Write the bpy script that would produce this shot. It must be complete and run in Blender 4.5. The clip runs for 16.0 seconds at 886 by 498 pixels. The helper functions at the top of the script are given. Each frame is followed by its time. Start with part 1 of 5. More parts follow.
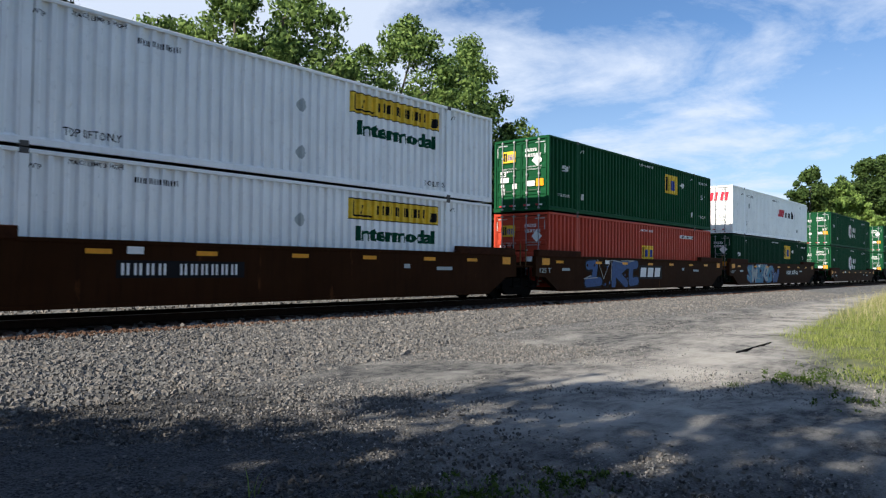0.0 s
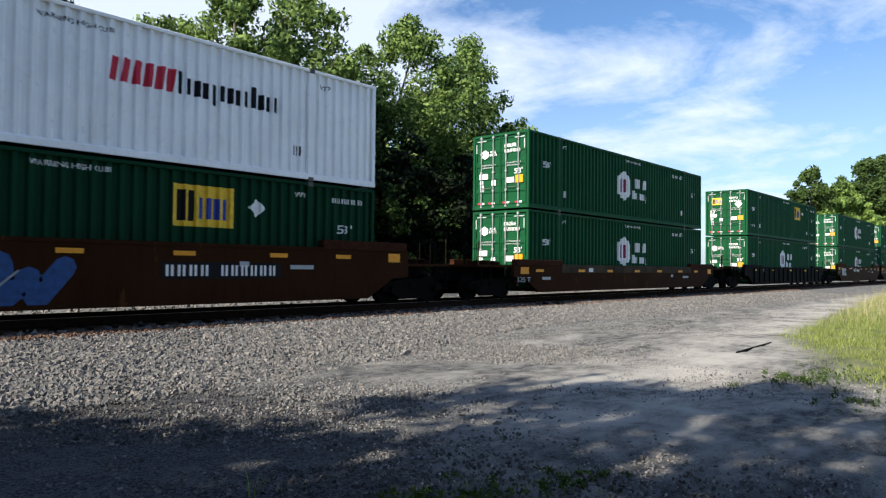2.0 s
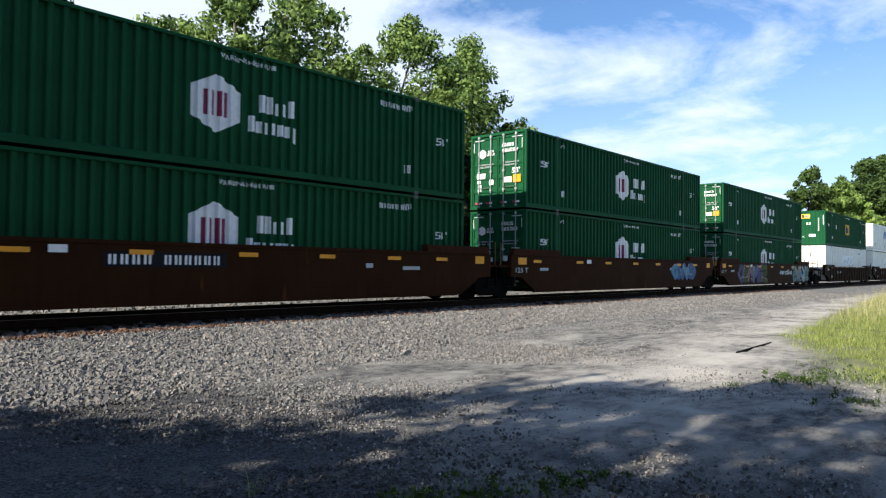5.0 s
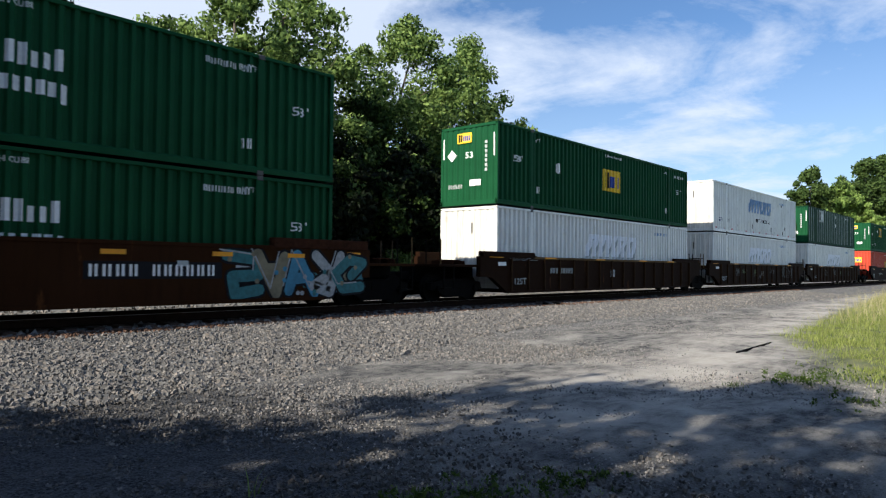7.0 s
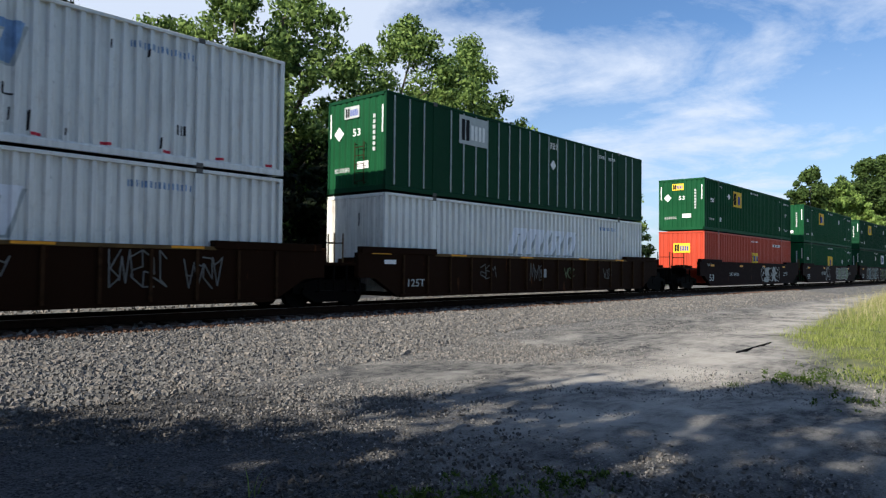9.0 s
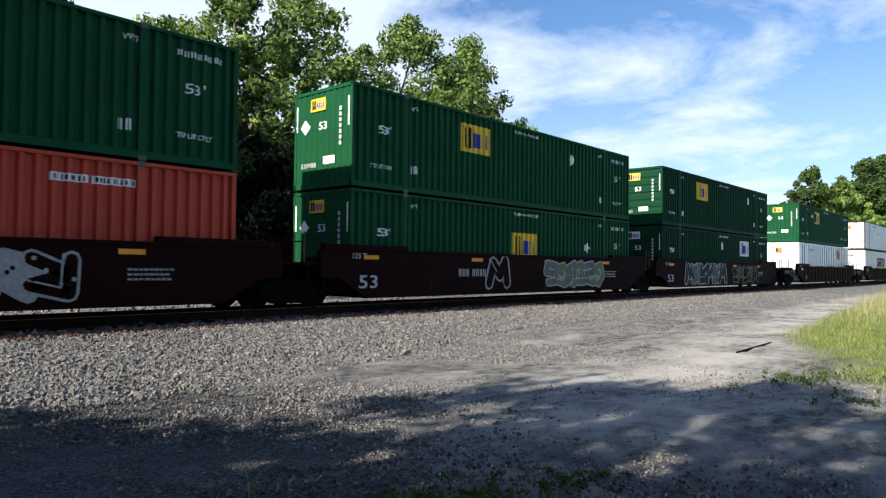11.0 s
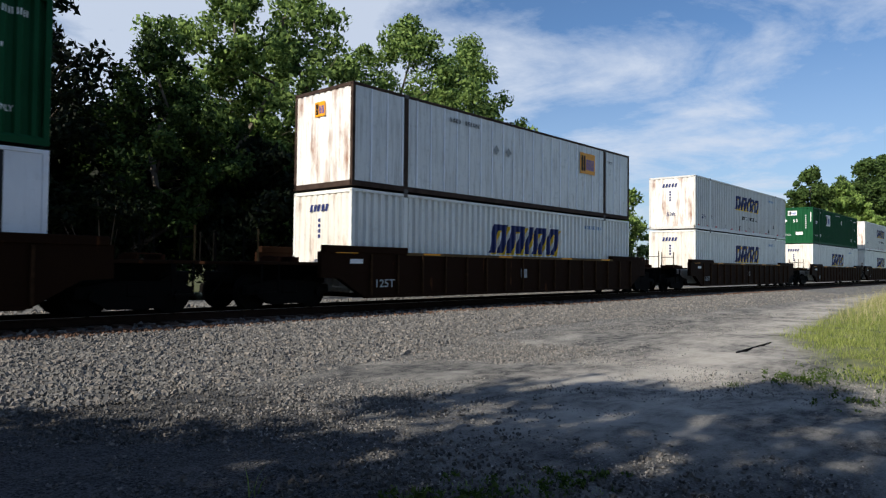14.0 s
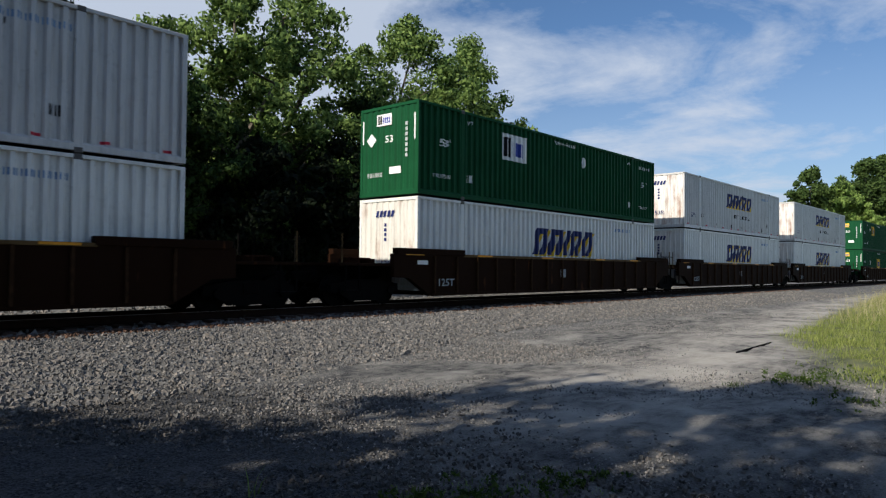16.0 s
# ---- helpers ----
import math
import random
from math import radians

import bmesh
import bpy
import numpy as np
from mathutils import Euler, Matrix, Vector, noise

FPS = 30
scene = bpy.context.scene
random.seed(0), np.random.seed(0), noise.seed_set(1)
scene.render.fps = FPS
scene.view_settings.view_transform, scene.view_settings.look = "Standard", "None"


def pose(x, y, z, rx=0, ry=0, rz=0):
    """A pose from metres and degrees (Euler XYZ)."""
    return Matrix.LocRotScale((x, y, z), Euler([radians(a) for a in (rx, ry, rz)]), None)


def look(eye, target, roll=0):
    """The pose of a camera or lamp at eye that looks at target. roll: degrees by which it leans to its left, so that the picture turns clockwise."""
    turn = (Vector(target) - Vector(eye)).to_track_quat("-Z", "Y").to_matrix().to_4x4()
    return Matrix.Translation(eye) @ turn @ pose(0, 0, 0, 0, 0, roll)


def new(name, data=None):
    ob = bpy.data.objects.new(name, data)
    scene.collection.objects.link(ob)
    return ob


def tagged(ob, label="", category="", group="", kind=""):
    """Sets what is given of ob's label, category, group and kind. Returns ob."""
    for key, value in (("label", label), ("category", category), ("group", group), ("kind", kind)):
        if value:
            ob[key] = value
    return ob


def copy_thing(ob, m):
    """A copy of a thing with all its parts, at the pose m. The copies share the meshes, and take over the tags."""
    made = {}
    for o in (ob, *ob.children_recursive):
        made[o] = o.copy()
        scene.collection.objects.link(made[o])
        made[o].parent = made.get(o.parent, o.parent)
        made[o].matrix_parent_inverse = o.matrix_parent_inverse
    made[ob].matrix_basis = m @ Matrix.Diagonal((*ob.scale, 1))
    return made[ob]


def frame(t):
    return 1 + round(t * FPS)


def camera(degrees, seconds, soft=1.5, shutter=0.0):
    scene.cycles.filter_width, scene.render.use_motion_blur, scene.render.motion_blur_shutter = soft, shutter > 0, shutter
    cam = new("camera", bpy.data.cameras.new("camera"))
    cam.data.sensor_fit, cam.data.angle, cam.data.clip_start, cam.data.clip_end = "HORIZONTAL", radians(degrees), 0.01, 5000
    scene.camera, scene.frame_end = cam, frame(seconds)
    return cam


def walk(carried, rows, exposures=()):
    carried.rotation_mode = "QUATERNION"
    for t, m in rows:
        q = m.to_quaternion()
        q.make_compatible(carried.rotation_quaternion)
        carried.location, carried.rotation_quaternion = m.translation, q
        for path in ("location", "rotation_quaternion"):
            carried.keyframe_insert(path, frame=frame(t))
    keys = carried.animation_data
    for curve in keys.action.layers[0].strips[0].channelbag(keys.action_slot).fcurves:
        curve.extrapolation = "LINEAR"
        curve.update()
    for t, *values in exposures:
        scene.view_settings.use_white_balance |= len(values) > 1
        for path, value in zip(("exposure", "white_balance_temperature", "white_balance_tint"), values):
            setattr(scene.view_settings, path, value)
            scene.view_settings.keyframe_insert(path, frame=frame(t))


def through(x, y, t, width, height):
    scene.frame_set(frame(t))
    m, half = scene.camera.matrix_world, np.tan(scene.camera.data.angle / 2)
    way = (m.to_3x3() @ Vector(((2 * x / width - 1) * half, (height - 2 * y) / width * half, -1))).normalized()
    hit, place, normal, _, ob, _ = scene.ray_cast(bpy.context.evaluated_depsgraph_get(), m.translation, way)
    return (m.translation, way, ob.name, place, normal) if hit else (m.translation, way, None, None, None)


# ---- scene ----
# Camera: stands still on a gravel verge beside a railway line.
EYE_Z = 1.56
cam = camera(65.54, 16.0, soft=1.2, shutter=0.05)
YAW, PITCH, ROLL = radians(48.294), radians(1.531), 0.581
AIM = (math.sin(YAW) * math.cos(PITCH) * 10, math.cos(YAW) * math.cos(PITCH) * 10, EYE_Z + math.sin(PITCH) * 10)
STAND = look((0, 0, EYE_Z), AIM, ROLL)
# The clip's camera darkens a little while white containers fill its view.
EXPOSURE = 0.80
STOPS = ((0, -0.10), (2, 0.14), (3.5, 0.26), (6.5, 0.18), (7.0, -0.06), (8.5, -0.16), (9.2, -0.10), (11.5, 0.22), (12.0, 0.18), (12.5, -0.06), (13.0, -0.02), (13.5, -0.22), (14.0, -0.42), (14.5, -0.56), (16, -0.56))
walk(cam, [(0, STAND), (16, STAND)], exposures=[(t, EXPOSURE + s) for t, s in STOPS])

# Sun: low, from along the line, slightly behind the train.
SUN_AZ, SUN_EL = radians(5.6), radians(33)
SUN_WAY = Vector((math.cos(SUN_AZ) * math.cos(SUN_EL), -math.sin(SUN_AZ) * math.cos(SUN_EL), -math.sin(SUN_EL)))
sun = new("sun", bpy.data.lights.new("sun", "SUN"))
sun.data.energy, sun.data.angle, sun.data.color = 5.0, radians(0.5), (1.0, 0.93, 0.82)
sun.rotation_euler = SUN_WAY.to_track_quat("-Z", "Y").to_euler()

world = bpy.data.worlds.new("sky")
scene.world = world
world.use_nodes = True


def build_sky():
    nt = world.node_tree
    nt.nodes.clear()
    n, l = nt.nodes.new, nt.links.new
    out, bg = n("ShaderNodeOutputWorld"), n("ShaderNodeBackground")
    sky = n("ShaderNodeTexSky")
    sky.sky_type, sky.sun_disc = "NISHITA", False
    sky.sun_elevation, sky.sun_rotation = SUN_EL, radians(-84.4)
    sky.air_density, sky.dust_density, sky.ozone_density = 1.0, 1.0, 3.0
    co, sep = n("ShaderNodeTexCoord"), n("ShaderNodeSeparateXYZ")
    l(co.outputs["Generated"], sep.inputs[0])
    up = n("ShaderNodeMath")
    up.operation, up.inputs[1].default_value = "ADD", 0.16
    l(sep.outputs["Z"], up.inputs[0])
    comb = n("ShaderNodeCombineXYZ")
    for i, axis in enumerate("XY"):
        d = n("ShaderNodeMath")
        d.operation = "DIVIDE"
        l(sep.outputs[axis], d.inputs[0])
        l(up.outputs[0], d.inputs[1])
        l(d.outputs[0], comb.inputs[i])
    big, fine = n("ShaderNodeTexNoise"), n("ShaderNodeTexNoise")
    big.inputs["Scale"].default_value, big.inputs["Detail"].default_value = 1.9, 7
    big.inputs["Roughness"].default_value, big.inputs["Distortion"].default_value = 0.6, 0.5
    fine.inputs["Scale"].default_value, fine.inputs["Detail"].default_value = 4.2, 8
    fine.inputs["Roughness"].default_value = 0.66
    shift = n("ShaderNodeVectorMath")
    shift.operation, shift.inputs[1].default_value = "ADD", CLOUD_SHIFT
    l(comb.outputs[0], shift.inputs[0])
    l(shift.outputs[0], big.inputs["Vector"])
    l(shift.outputs[0], fine.inputs["Vector"])
    mixn = n("ShaderNodeMath")
    mixn.operation, mixn.inputs[1].default_value = "MULTIPLY_ADD", 0.40
    l(fine.outputs["Fac"], mixn.inputs[0])
    l(big.outputs["Fac"], mixn.inputs[2])
    # the cloud field thickens to the north and over a low bank to the east
    total = mixn.outputs[0]
    for az, el, wide, add in CLOUD_BANKS:
        dot = n("ShaderNodeVectorMath")
        dot.operation = "DOT_PRODUCT"
        dot.inputs[1].default_value = (math.sin(radians(az)) * math.cos(radians(el)), math.cos(radians(az)) * math.cos(radians(el)), math.sin(radians(el)))
        l(co.outputs["Generated"], dot.inputs[0])
        soft_edge = n("ShaderNodeMapRange")
        soft_edge.interpolation_type = "SMOOTHSTEP"
        soft_edge.inputs["From Min"].default_value, soft_edge.inputs["From Max"].default_value = math.cos(radians(wide)), math.cos(radians(wide * 0.2))
        soft_edge.inputs["To Min"].default_value, soft_edge.inputs["To Max"].default_value = 0.0, add
        l(dot.outputs["Value"], soft_edge.inputs["Value"])
        plus = n("ShaderNodeMath")
        plus.operation = "ADD"
        l(total, plus.inputs[0])
        l(soft_edge.outputs[0], plus.inputs[1])
        total = plus.outputs[0]
    ramp = n("ShaderNodeValToRGB")
    ramp.color_ramp.elements[0].position, ramp.color_ramp.elements[0].color = 0.68, (0, 0, 0, 1)
    ramp.color_ramp.elements[1].position, ramp.color_ramp.elements[1].color = 1.02, (1, 1, 1, 1)
    l(total, ramp.inputs[0])
    # thin haze towards the horizon
    haze = n("ShaderNodeMapRange")
    haze.inputs["From Min"].default_value, haze.inputs["From Max"].default_value = 0.0, 0.32
    haze.inputs["To Min"].default_value, haze.inputs["To Max"].default_value = 0.50, 0.0
    l(sep.outputs["Z"], haze.inputs["Value"])
    cover = n("ShaderNodeMath")
    cover.operation = "MAXIMUM"
    l(ramp.outputs[0], cover.inputs[0])
    l(haze.outputs[0], cover.inputs[1])
    thin = n("ShaderNodeMath")
    thin.operation, thin.inputs[1].default_value = "MULTIPLY", 0.85
    l(cover.outputs[0], thin.inputs[0])
    mix = n("ShaderNodeMix")
    mix.data_type = "RGBA"
    l(thin.outputs[0], mix.inputs["Factor"])
    tint = n("ShaderNodeMix")
    tint.data_type, tint.blend_type = "RGBA", "MULTIPLY"
    tint.inputs["Factor"].default_value = 1.0
    tint.inputs["B"].default_value = (0.84, 1.04, 1.24, 1)
    l(sky.outputs[0], tint.inputs["A"])
    l(tint.outputs["Result"], mix.inputs["A"])
    mix.inputs["B"].default_value = CLOUD_COLOUR
    l(mix.outputs["Result"], bg.inputs["Color"])
    bg.inputs["Strength"].default_value = SKY_STRENGTH
    l(bg.outputs[0], out.inputs["Surface"])


SKY_STRENGTH = 0.074
CLOUD_BANKS = ((31, 19, 18, 0.46), (50, 16, 9, 0.16), (68, 8.5, 13, 0.16))  # compass way, height, width, thickness
CLOUD_SHIFT = (7.4, 2.9, 0.0)
CLOUD_COLOUR = (6.7, 7.5, 8.9, 1)
build_sky()

# ---- materials ----


def rgb(c):
    return (*c, 1.0)


def base_material(name):
    m = bpy.data.materials.new(name)
    m.use_nodes = True
    nt = m.node_tree
    return m, nt, nt.nodes["Principled BSDF"], nt.nodes.new, nt.links.new


def noise_node(nt, scale, detail=4, rough=0.55, stretch=(1, 1, 1), coord="Object"):
    n, l = nt.nodes.new, nt.links.new
    co, mp, tx = n("ShaderNodeTexCoord"), n("ShaderNodeMapping"), n("ShaderNodeTexNoise")
    mp.inputs["Scale"].default_value = stretch
    l(co.outputs[coord], mp.inputs[0])
    l(mp.outputs[0], tx.inputs["Vector"])
    tx.inputs["Scale"].default_value, tx.inputs["Detail"].default_value, tx.inputs["Roughness"].default_value = scale, detail, rough
    return tx.outputs["Fac"]


def ramp_node(nt, fac, lo, hi):
    r = nt.nodes.new("ShaderNodeMapRange")
    r.inputs["From Min"].default_value, r.inputs["From Max"].default_value = lo, hi
    nt.links.new(fac, r.inputs["Value"])
    return r.outputs[0]


def mix_node(nt, fac, a, b):
    m = nt.nodes.new("ShaderNodeMix")
    m.data_type = "RGBA"
    for key, v in (("Factor", fac), ("A", a), ("B", b)):
        if isinstance(v, (tuple, float, int)):
            m.inputs[key].default_value = rgb(v) if isinstance(v, tuple) else v
        else:
            nt.links.new(v, m.inputs[key])
    return m.outputs["Result"]


def times(nt, a, k):
    m = nt.nodes.new("ShaderNodeMath")
    m.operation = "MULTIPLY"
    nt.links.new(a, m.inputs[0])
    if isinstance(k, float):
        m.inputs[1].default_value = k
    else:
        nt.links.new(k, m.inputs[1])
    return m.outputs[0]


def bump(nt, bsdf, height, strength, distance=0.01):
    b = nt.nodes.new("ShaderNodeBump")
    b.inputs["Strength"].default_value, b.inputs["Distance"].default_value = strength, distance
    nt.links.new(height, b.inputs["Height"])
    nt.links.new(b.outputs[0], bsdf.inputs["Normal"])


def paint(name, colour, dirt=(0.10, 0.085, 0.07), dirty=0.25, rust=0.0, gloss=0.5, fade=0.12):
    """Weathered paint on steel: faded patches, rain streaks, spots of rust."""
    m, nt, p, n, l = base_material(name)
    patch = ramp_node(nt, noise_node(nt, 0.9, 5), 0.3, 0.75)
    lighter = tuple(min(1, c * (1 + fade) + 0.12 * fade * max(colour)) for c in colour)
    col = mix_node(nt, patch, colour, lighter)
    streak = ramp_node(nt, noise_node(nt, 1.0, 5, 0.65, (9, 9, 0.7)), 0.48, 0.78)
    col = mix_node(nt, times(nt, streak, dirty), col, dirt)
    grime = ramp_node(nt, noise_node(nt, 14, 6, 0.7), 0.55, 0.8)
    col = mix_node(nt, times(nt, grime, dirty * 0.5), col, dirt)
    if rust:
        r1 = ramp_node(nt, noise_node(nt, 1.0, 6, 0.7, (3.2, 3.2, 0.55)), 0.66 - 0.16 * rust, 0.80 - 0.10 * rust)
        rc = mix_node(nt, noise_node(nt, 9, 4), (0.30, 0.11, 0.035), (0.16, 0.055, 0.02))
        col = mix_node(nt, times(nt, r1, min(1.0, 0.55 + 0.4 * rust)), col, rc)
    l(col, p.inputs["Base Color"])
    l(ramp_node(nt, noise_node(nt, 6, 4), -0.35 - 2.6 * (0.5 - gloss), 2.3 - 1.5 * (0.5 - gloss)), p.inputs["Roughness"])
    p.inputs["Specular IOR Level"].default_value = gloss
    bump(nt, p, noise_node(nt, 2.2, 3), 0.25, 0.02)
    return m


def plain(name, colour, rough=0.6, metallic=0.0, vary=0.15, scale=8.0):
    m, nt, p, n, l = base_material(name)
    dark = tuple(c * (1 - vary) for c in colour)
    lite = tuple(min(1, c * (1 + vary)) for c in colour)
    l(mix_node(nt, ramp_node(nt, noise_node(nt, scale, 5, 0.65), 0.3, 0.7), dark, lite), p.inputs["Base Color"])
    p.inputs["Roughness"].default_value, p.inputs["Metallic"].default_value = rough, metallic
    p.inputs["Specular IOR Level"].default_value = 0.3 if max(colour) > 0.08 else 0.06
    return m


def leaf_material(name, dark, light, through=0.35):
    m, nt, p, n, l = base_material(name)
    geo = n("ShaderNodeNewGeometry")
    col = mix_node(nt, geo.outputs["Random Per Island"], dark, light)
    l(col, p.inputs["Base Color"])
    p.inputs["Roughness"].default_value = 0.6
    p.inputs["Specular IOR Level"].default_value = 0.12
    tr, mx = n("ShaderNodeBsdfTranslucent"), n("ShaderNodeMixShader")
    l(col, tr.inputs["Color"])
    mx.inputs[0].default_value = through
    l(p.outputs[0], mx.inputs[1])
    l(tr.outputs[0], mx.inputs[2])
    l(mx.outputs[0], nt.nodes["Material Output"].inputs["Surface"])
    return m


def bark_material(name, colour):
    m, nt, p, n, l = base_material(name)
    f = noise_node(nt, 7, 6, 0.7, (1, 1, 0.25))
    l(mix_node(nt, f, tuple(c * 0.5 for c in colour), colour), p.inputs["Base Color"])
    p.inputs["Roughness"].default_value = 0.9
    bump(nt, p, f, 0.8, 0.04)
    return m


GREEN = paint("green container paint", (0.0036, 0.056, 0.0195), dirty=0.10, fade=0.3, gloss=0.10, dirt=(0.03, 0.035, 0.03))
DARK_GREEN = paint("dark green container paint", (0.003, 0.036, 0.015), dirty=0.12, fade=0.2, gloss=0.08, dirt=(0.02, 0.022, 0.02))
RED = paint("red container paint", (0.42, 0.045, 0.018), dirty=0.15, fade=0.1, gloss=0.28)
WHITE_JB = paint("white container paint", (0.86, 0.865, 0.85), dirty=0.10)
WHITE_SW = paint("grey-white container paint", (0.69, 0.695, 0.66), dirty=0.36, rust=0.18)
WHITE_RUSTY = paint("rust-streaked white paint", (0.72, 0.70, 0.66), dirty=0.35, rust=0.95)
WHITE_SIDE = paint("weathered white side paint", (0.60, 0.60, 0.59), dirty=0.5, rust=0.30)
WHITE_AGED = paint("aged grey-white paint", (0.53, 0.52, 0.50), dirty=0.35, rust=0.18)
WHITE_WORN = paint("grimy cream-white paint", (0.64, 0.62, 0.56), dirty=0.5, rust=0.35)
WHITE_END = paint("white paint with rust runs", (0.66, 0.63, 0.57), dirty=0.35, rust=0.60)
WHITE_RIB = paint("white panel paint", (0.74, 0.75, 0.78), dirty=0.12, rust=0.1)
STEEL_DARK = plain("dark steel", (0.03, 0.03, 0.032), 0.6)
CAST = plain("casting steel", (0.09, 0.085, 0.08), 0.6, 0.3)
WHITE = plain("white marking", (0.78, 0.78, 0.76), 0.6, vary=0.10)
PALE_RIB = plain("bare aluminium rib", (0.30, 0.34, 0.32), 0.45, vary=0.25)
DARK_RAIL = plain("rust-stained dark rail", (0.045, 0.030, 0.024), 0.7, vary=0.5, scale=3)
PALE = plain("faded marking", (0.40, 0.43, 0.42), 0.6, vary=0.12)
BLACK = plain("black marking", (0.012, 0.012, 0.014), 0.5)
NAVY = plain("navy marking", (0.012, 0.022, 0.11), 0.5, vary=0.2)
BLUE_PALE = plain("faded blue marking", (0.18, 0.30, 0.48), 0.6, vary=0.35, scale=2.5)
GHOST = plain("ghost of removed marking", (0.80, 0.82, 0.85), 0.6, vary=0.06)
YELLOW = plain("yellow marking", (0.78, 0.50, 0.03), 0.5, vary=0.18)
AMBER = plain("amber reflector", (0.75, 0.30, 0.01), 0.4, vary=0.15)
BLUE = plain("blue marking", (0.02, 0.05, 0.30), 0.5)
MAROON = plain("maroon marking", (0.22, 0.02, 0.06), 0.5)
DEEP_GREEN = plain("deep green marking", (0.005, 0.06, 0.03), 0.5)
SIGN_RED = plain("red marking", (0.55, 0.02, 0.045), 0.5)
BROWN = paint("brown wagon paint", (0.027, 0.0100, 0.0034), dirty=0.45, rust=0.14, fade=0.35, gloss=0.03, dirt=(0.010, 0.005, 0.003))
BROWN_DARK = paint("dark brown wagon paint", (0.015, 0.0064, 0.0030), dirty=0.3, rust=0.15, gloss=0.03, dirt=(0.020, 0.010, 0.006))
MAROON_CAR = paint("dark maroon wagon paint", (0.011, 0.0036, 0.0036), dirty=0.2, rust=0.1, gloss=0.03, dirt=(0.014, 0.007, 0.006))
BLACK_CAR = paint("black wagon paint", (0.0035, 0.0033, 0.0033), dirty=0.2, rust=0.1, gloss=0.03, dirt=(0.010, 0.010, 0.010))
RIB_TAN = plain("dusty rust-brown steel", (0.034, 0.017, 0.008), 0.85, vary=0.4)
CHORD_TAN = plain("dusty yellow-brown steel", (0.105, 0.062, 0.020), 0.85, vary=0.35, scale=2.5)
BAND_TAN = plain("dusty grey-tan steel", (0.052, 0.040, 0.026), 0.85, vary=0.5, scale=1.6)
RUSTY = plain("rusted steel", (0.036, 0.013, 0.006), 0.8, vary=0.4)
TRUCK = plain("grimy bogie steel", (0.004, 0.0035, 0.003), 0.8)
RAIL_TOP = plain("polished rail", (0.35, 0.34, 0.33), 0.3, 0.9)
TIE = bark_material("weathered tie wood", (0.075, 0.042, 0.028))
RAIL_RUST = plain("dark rusted rail", (0.022, 0.012, 0.008), 0.8, vary=0.3)
CYAN = plain("cyan spray paint", (0.035, 0.182, 0.280), 0.5, vary=0.3, scale=3)
SKYWHITE = plain("white spray paint", (0.315, 0.345, 0.352), 0.5, vary=0.25, scale=3)
SPRAY_BLUE = plain("blue spray paint", (0.012, 0.060, 0.192), 0.5, vary=0.3)
SPRAY_PINK = plain("pink spray paint", (0.154, 0.050, 0.083), 0.5, vary=0.3)
SPRAY_GREEN = plain("green spray paint", (0.09, 0.14, 0.06), 0.5, vary=0.3)
SPRAY_GREY = plain("silver spray paint", (0.28, 0.29, 0.29), 0.45, vary=0.3)
SPRAY_SLATE = plain("slate blue spray paint", (0.05, 0.085, 0.10), 0.6, vary=0.4, scale=3)
SPRAY_DIM = plain("dull grey spray paint", (0.10, 0.10, 0.095), 0.6, vary=0.4, scale=3)
SPRAY_VIOLET = plain("violet spray paint", (0.050, 0.030, 0.110), 0.6, vary=0.4, scale=3)
SPRAY_OLIVE = plain("olive spray paint", (0.066, 0.077, 0.017), 0.6, vary=0.4, scale=3)
SPRAY_CREAM = plain("cream spray paint", (0.170, 0.145, 0.090), 0.6, vary=0.4, scale=3)
SPRAY_TEAL = plain("teal spray paint", (0.020, 0.130, 0.140), 0.5, vary=0.3)
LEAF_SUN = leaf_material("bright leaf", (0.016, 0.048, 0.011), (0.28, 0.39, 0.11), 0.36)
LEAF_MID = leaf_material("mid green leaf", (0.020, 0.045, 0.009), (0.10, 0.145, 0.03), 0.35)
# for trees and shrubs standing in shade: the shade is in the leaf colour
LEAF_SHADED = leaf_material("dark leaf", (0.002, 0.0045, 0.0018), (0.010, 0.018, 0.005), 0.12)
# mid green leaf made darker, as the side turned from the sun looks
LEAF_HALF_SHADED = leaf_material("deep green leaf", (0.007, 0.019, 0.004), (0.055, 0.095, 0.020), 0.18)
LEAF_FAR = leaf_material("far leaf", (0.022, 0.046, 0.012), (0.095, 0.145, 0.04), 0.3)
LEAF_PALE = leaf_material("pale green leaf", (0.11, 0.19, 0.04), (0.31, 0.42, 0.12), 0.4)
BARK = bark_material("grey bark", (0.16, 0.13, 0.10))
GRASS = leaf_material("grass blade", (0.12, 0.17, 0.03), (0.38, 0.41, 0.13), 0.40)
GRASS_DRY = leaf_material("dry grass", (0.30, 0.26, 0.11), (0.50, 0.46, 0.26), 0.35)

# ---- building helpers ----


def mesh_of(name, verts, faces, mat):
    me = bpy.data.meshes.new(name)
    me.from_pydata([tuple(v) for v in verts], [], [tuple(f) for f in faces])
    me.materials.append(mat)
    me.update()
    return me


def part(name, bm, material, parent=None, label=""):
    """Link a bmesh as one mesh object under a thing."""
    me = bpy.data.meshes.new(name)
    bm.normal_update()
    bm.to_mesh(me)
    bm.free()
    me.materials.append(material)
    ob = new(name, me)
    ob.parent = parent
    if name in ("lettering", "number_bar", "logo_mark", "logo_edge", "marking", "placard", "sticker", "graffiti"):
        tagged(ob, kind="stuff")
    return tagged(ob, label)


def empty(name, m=None, label="", category="", group="", kind=""):
    ob = new(name)
    if m is not None:
        ob.matrix_basis = m
    return tagged(ob, label, category, group, kind)


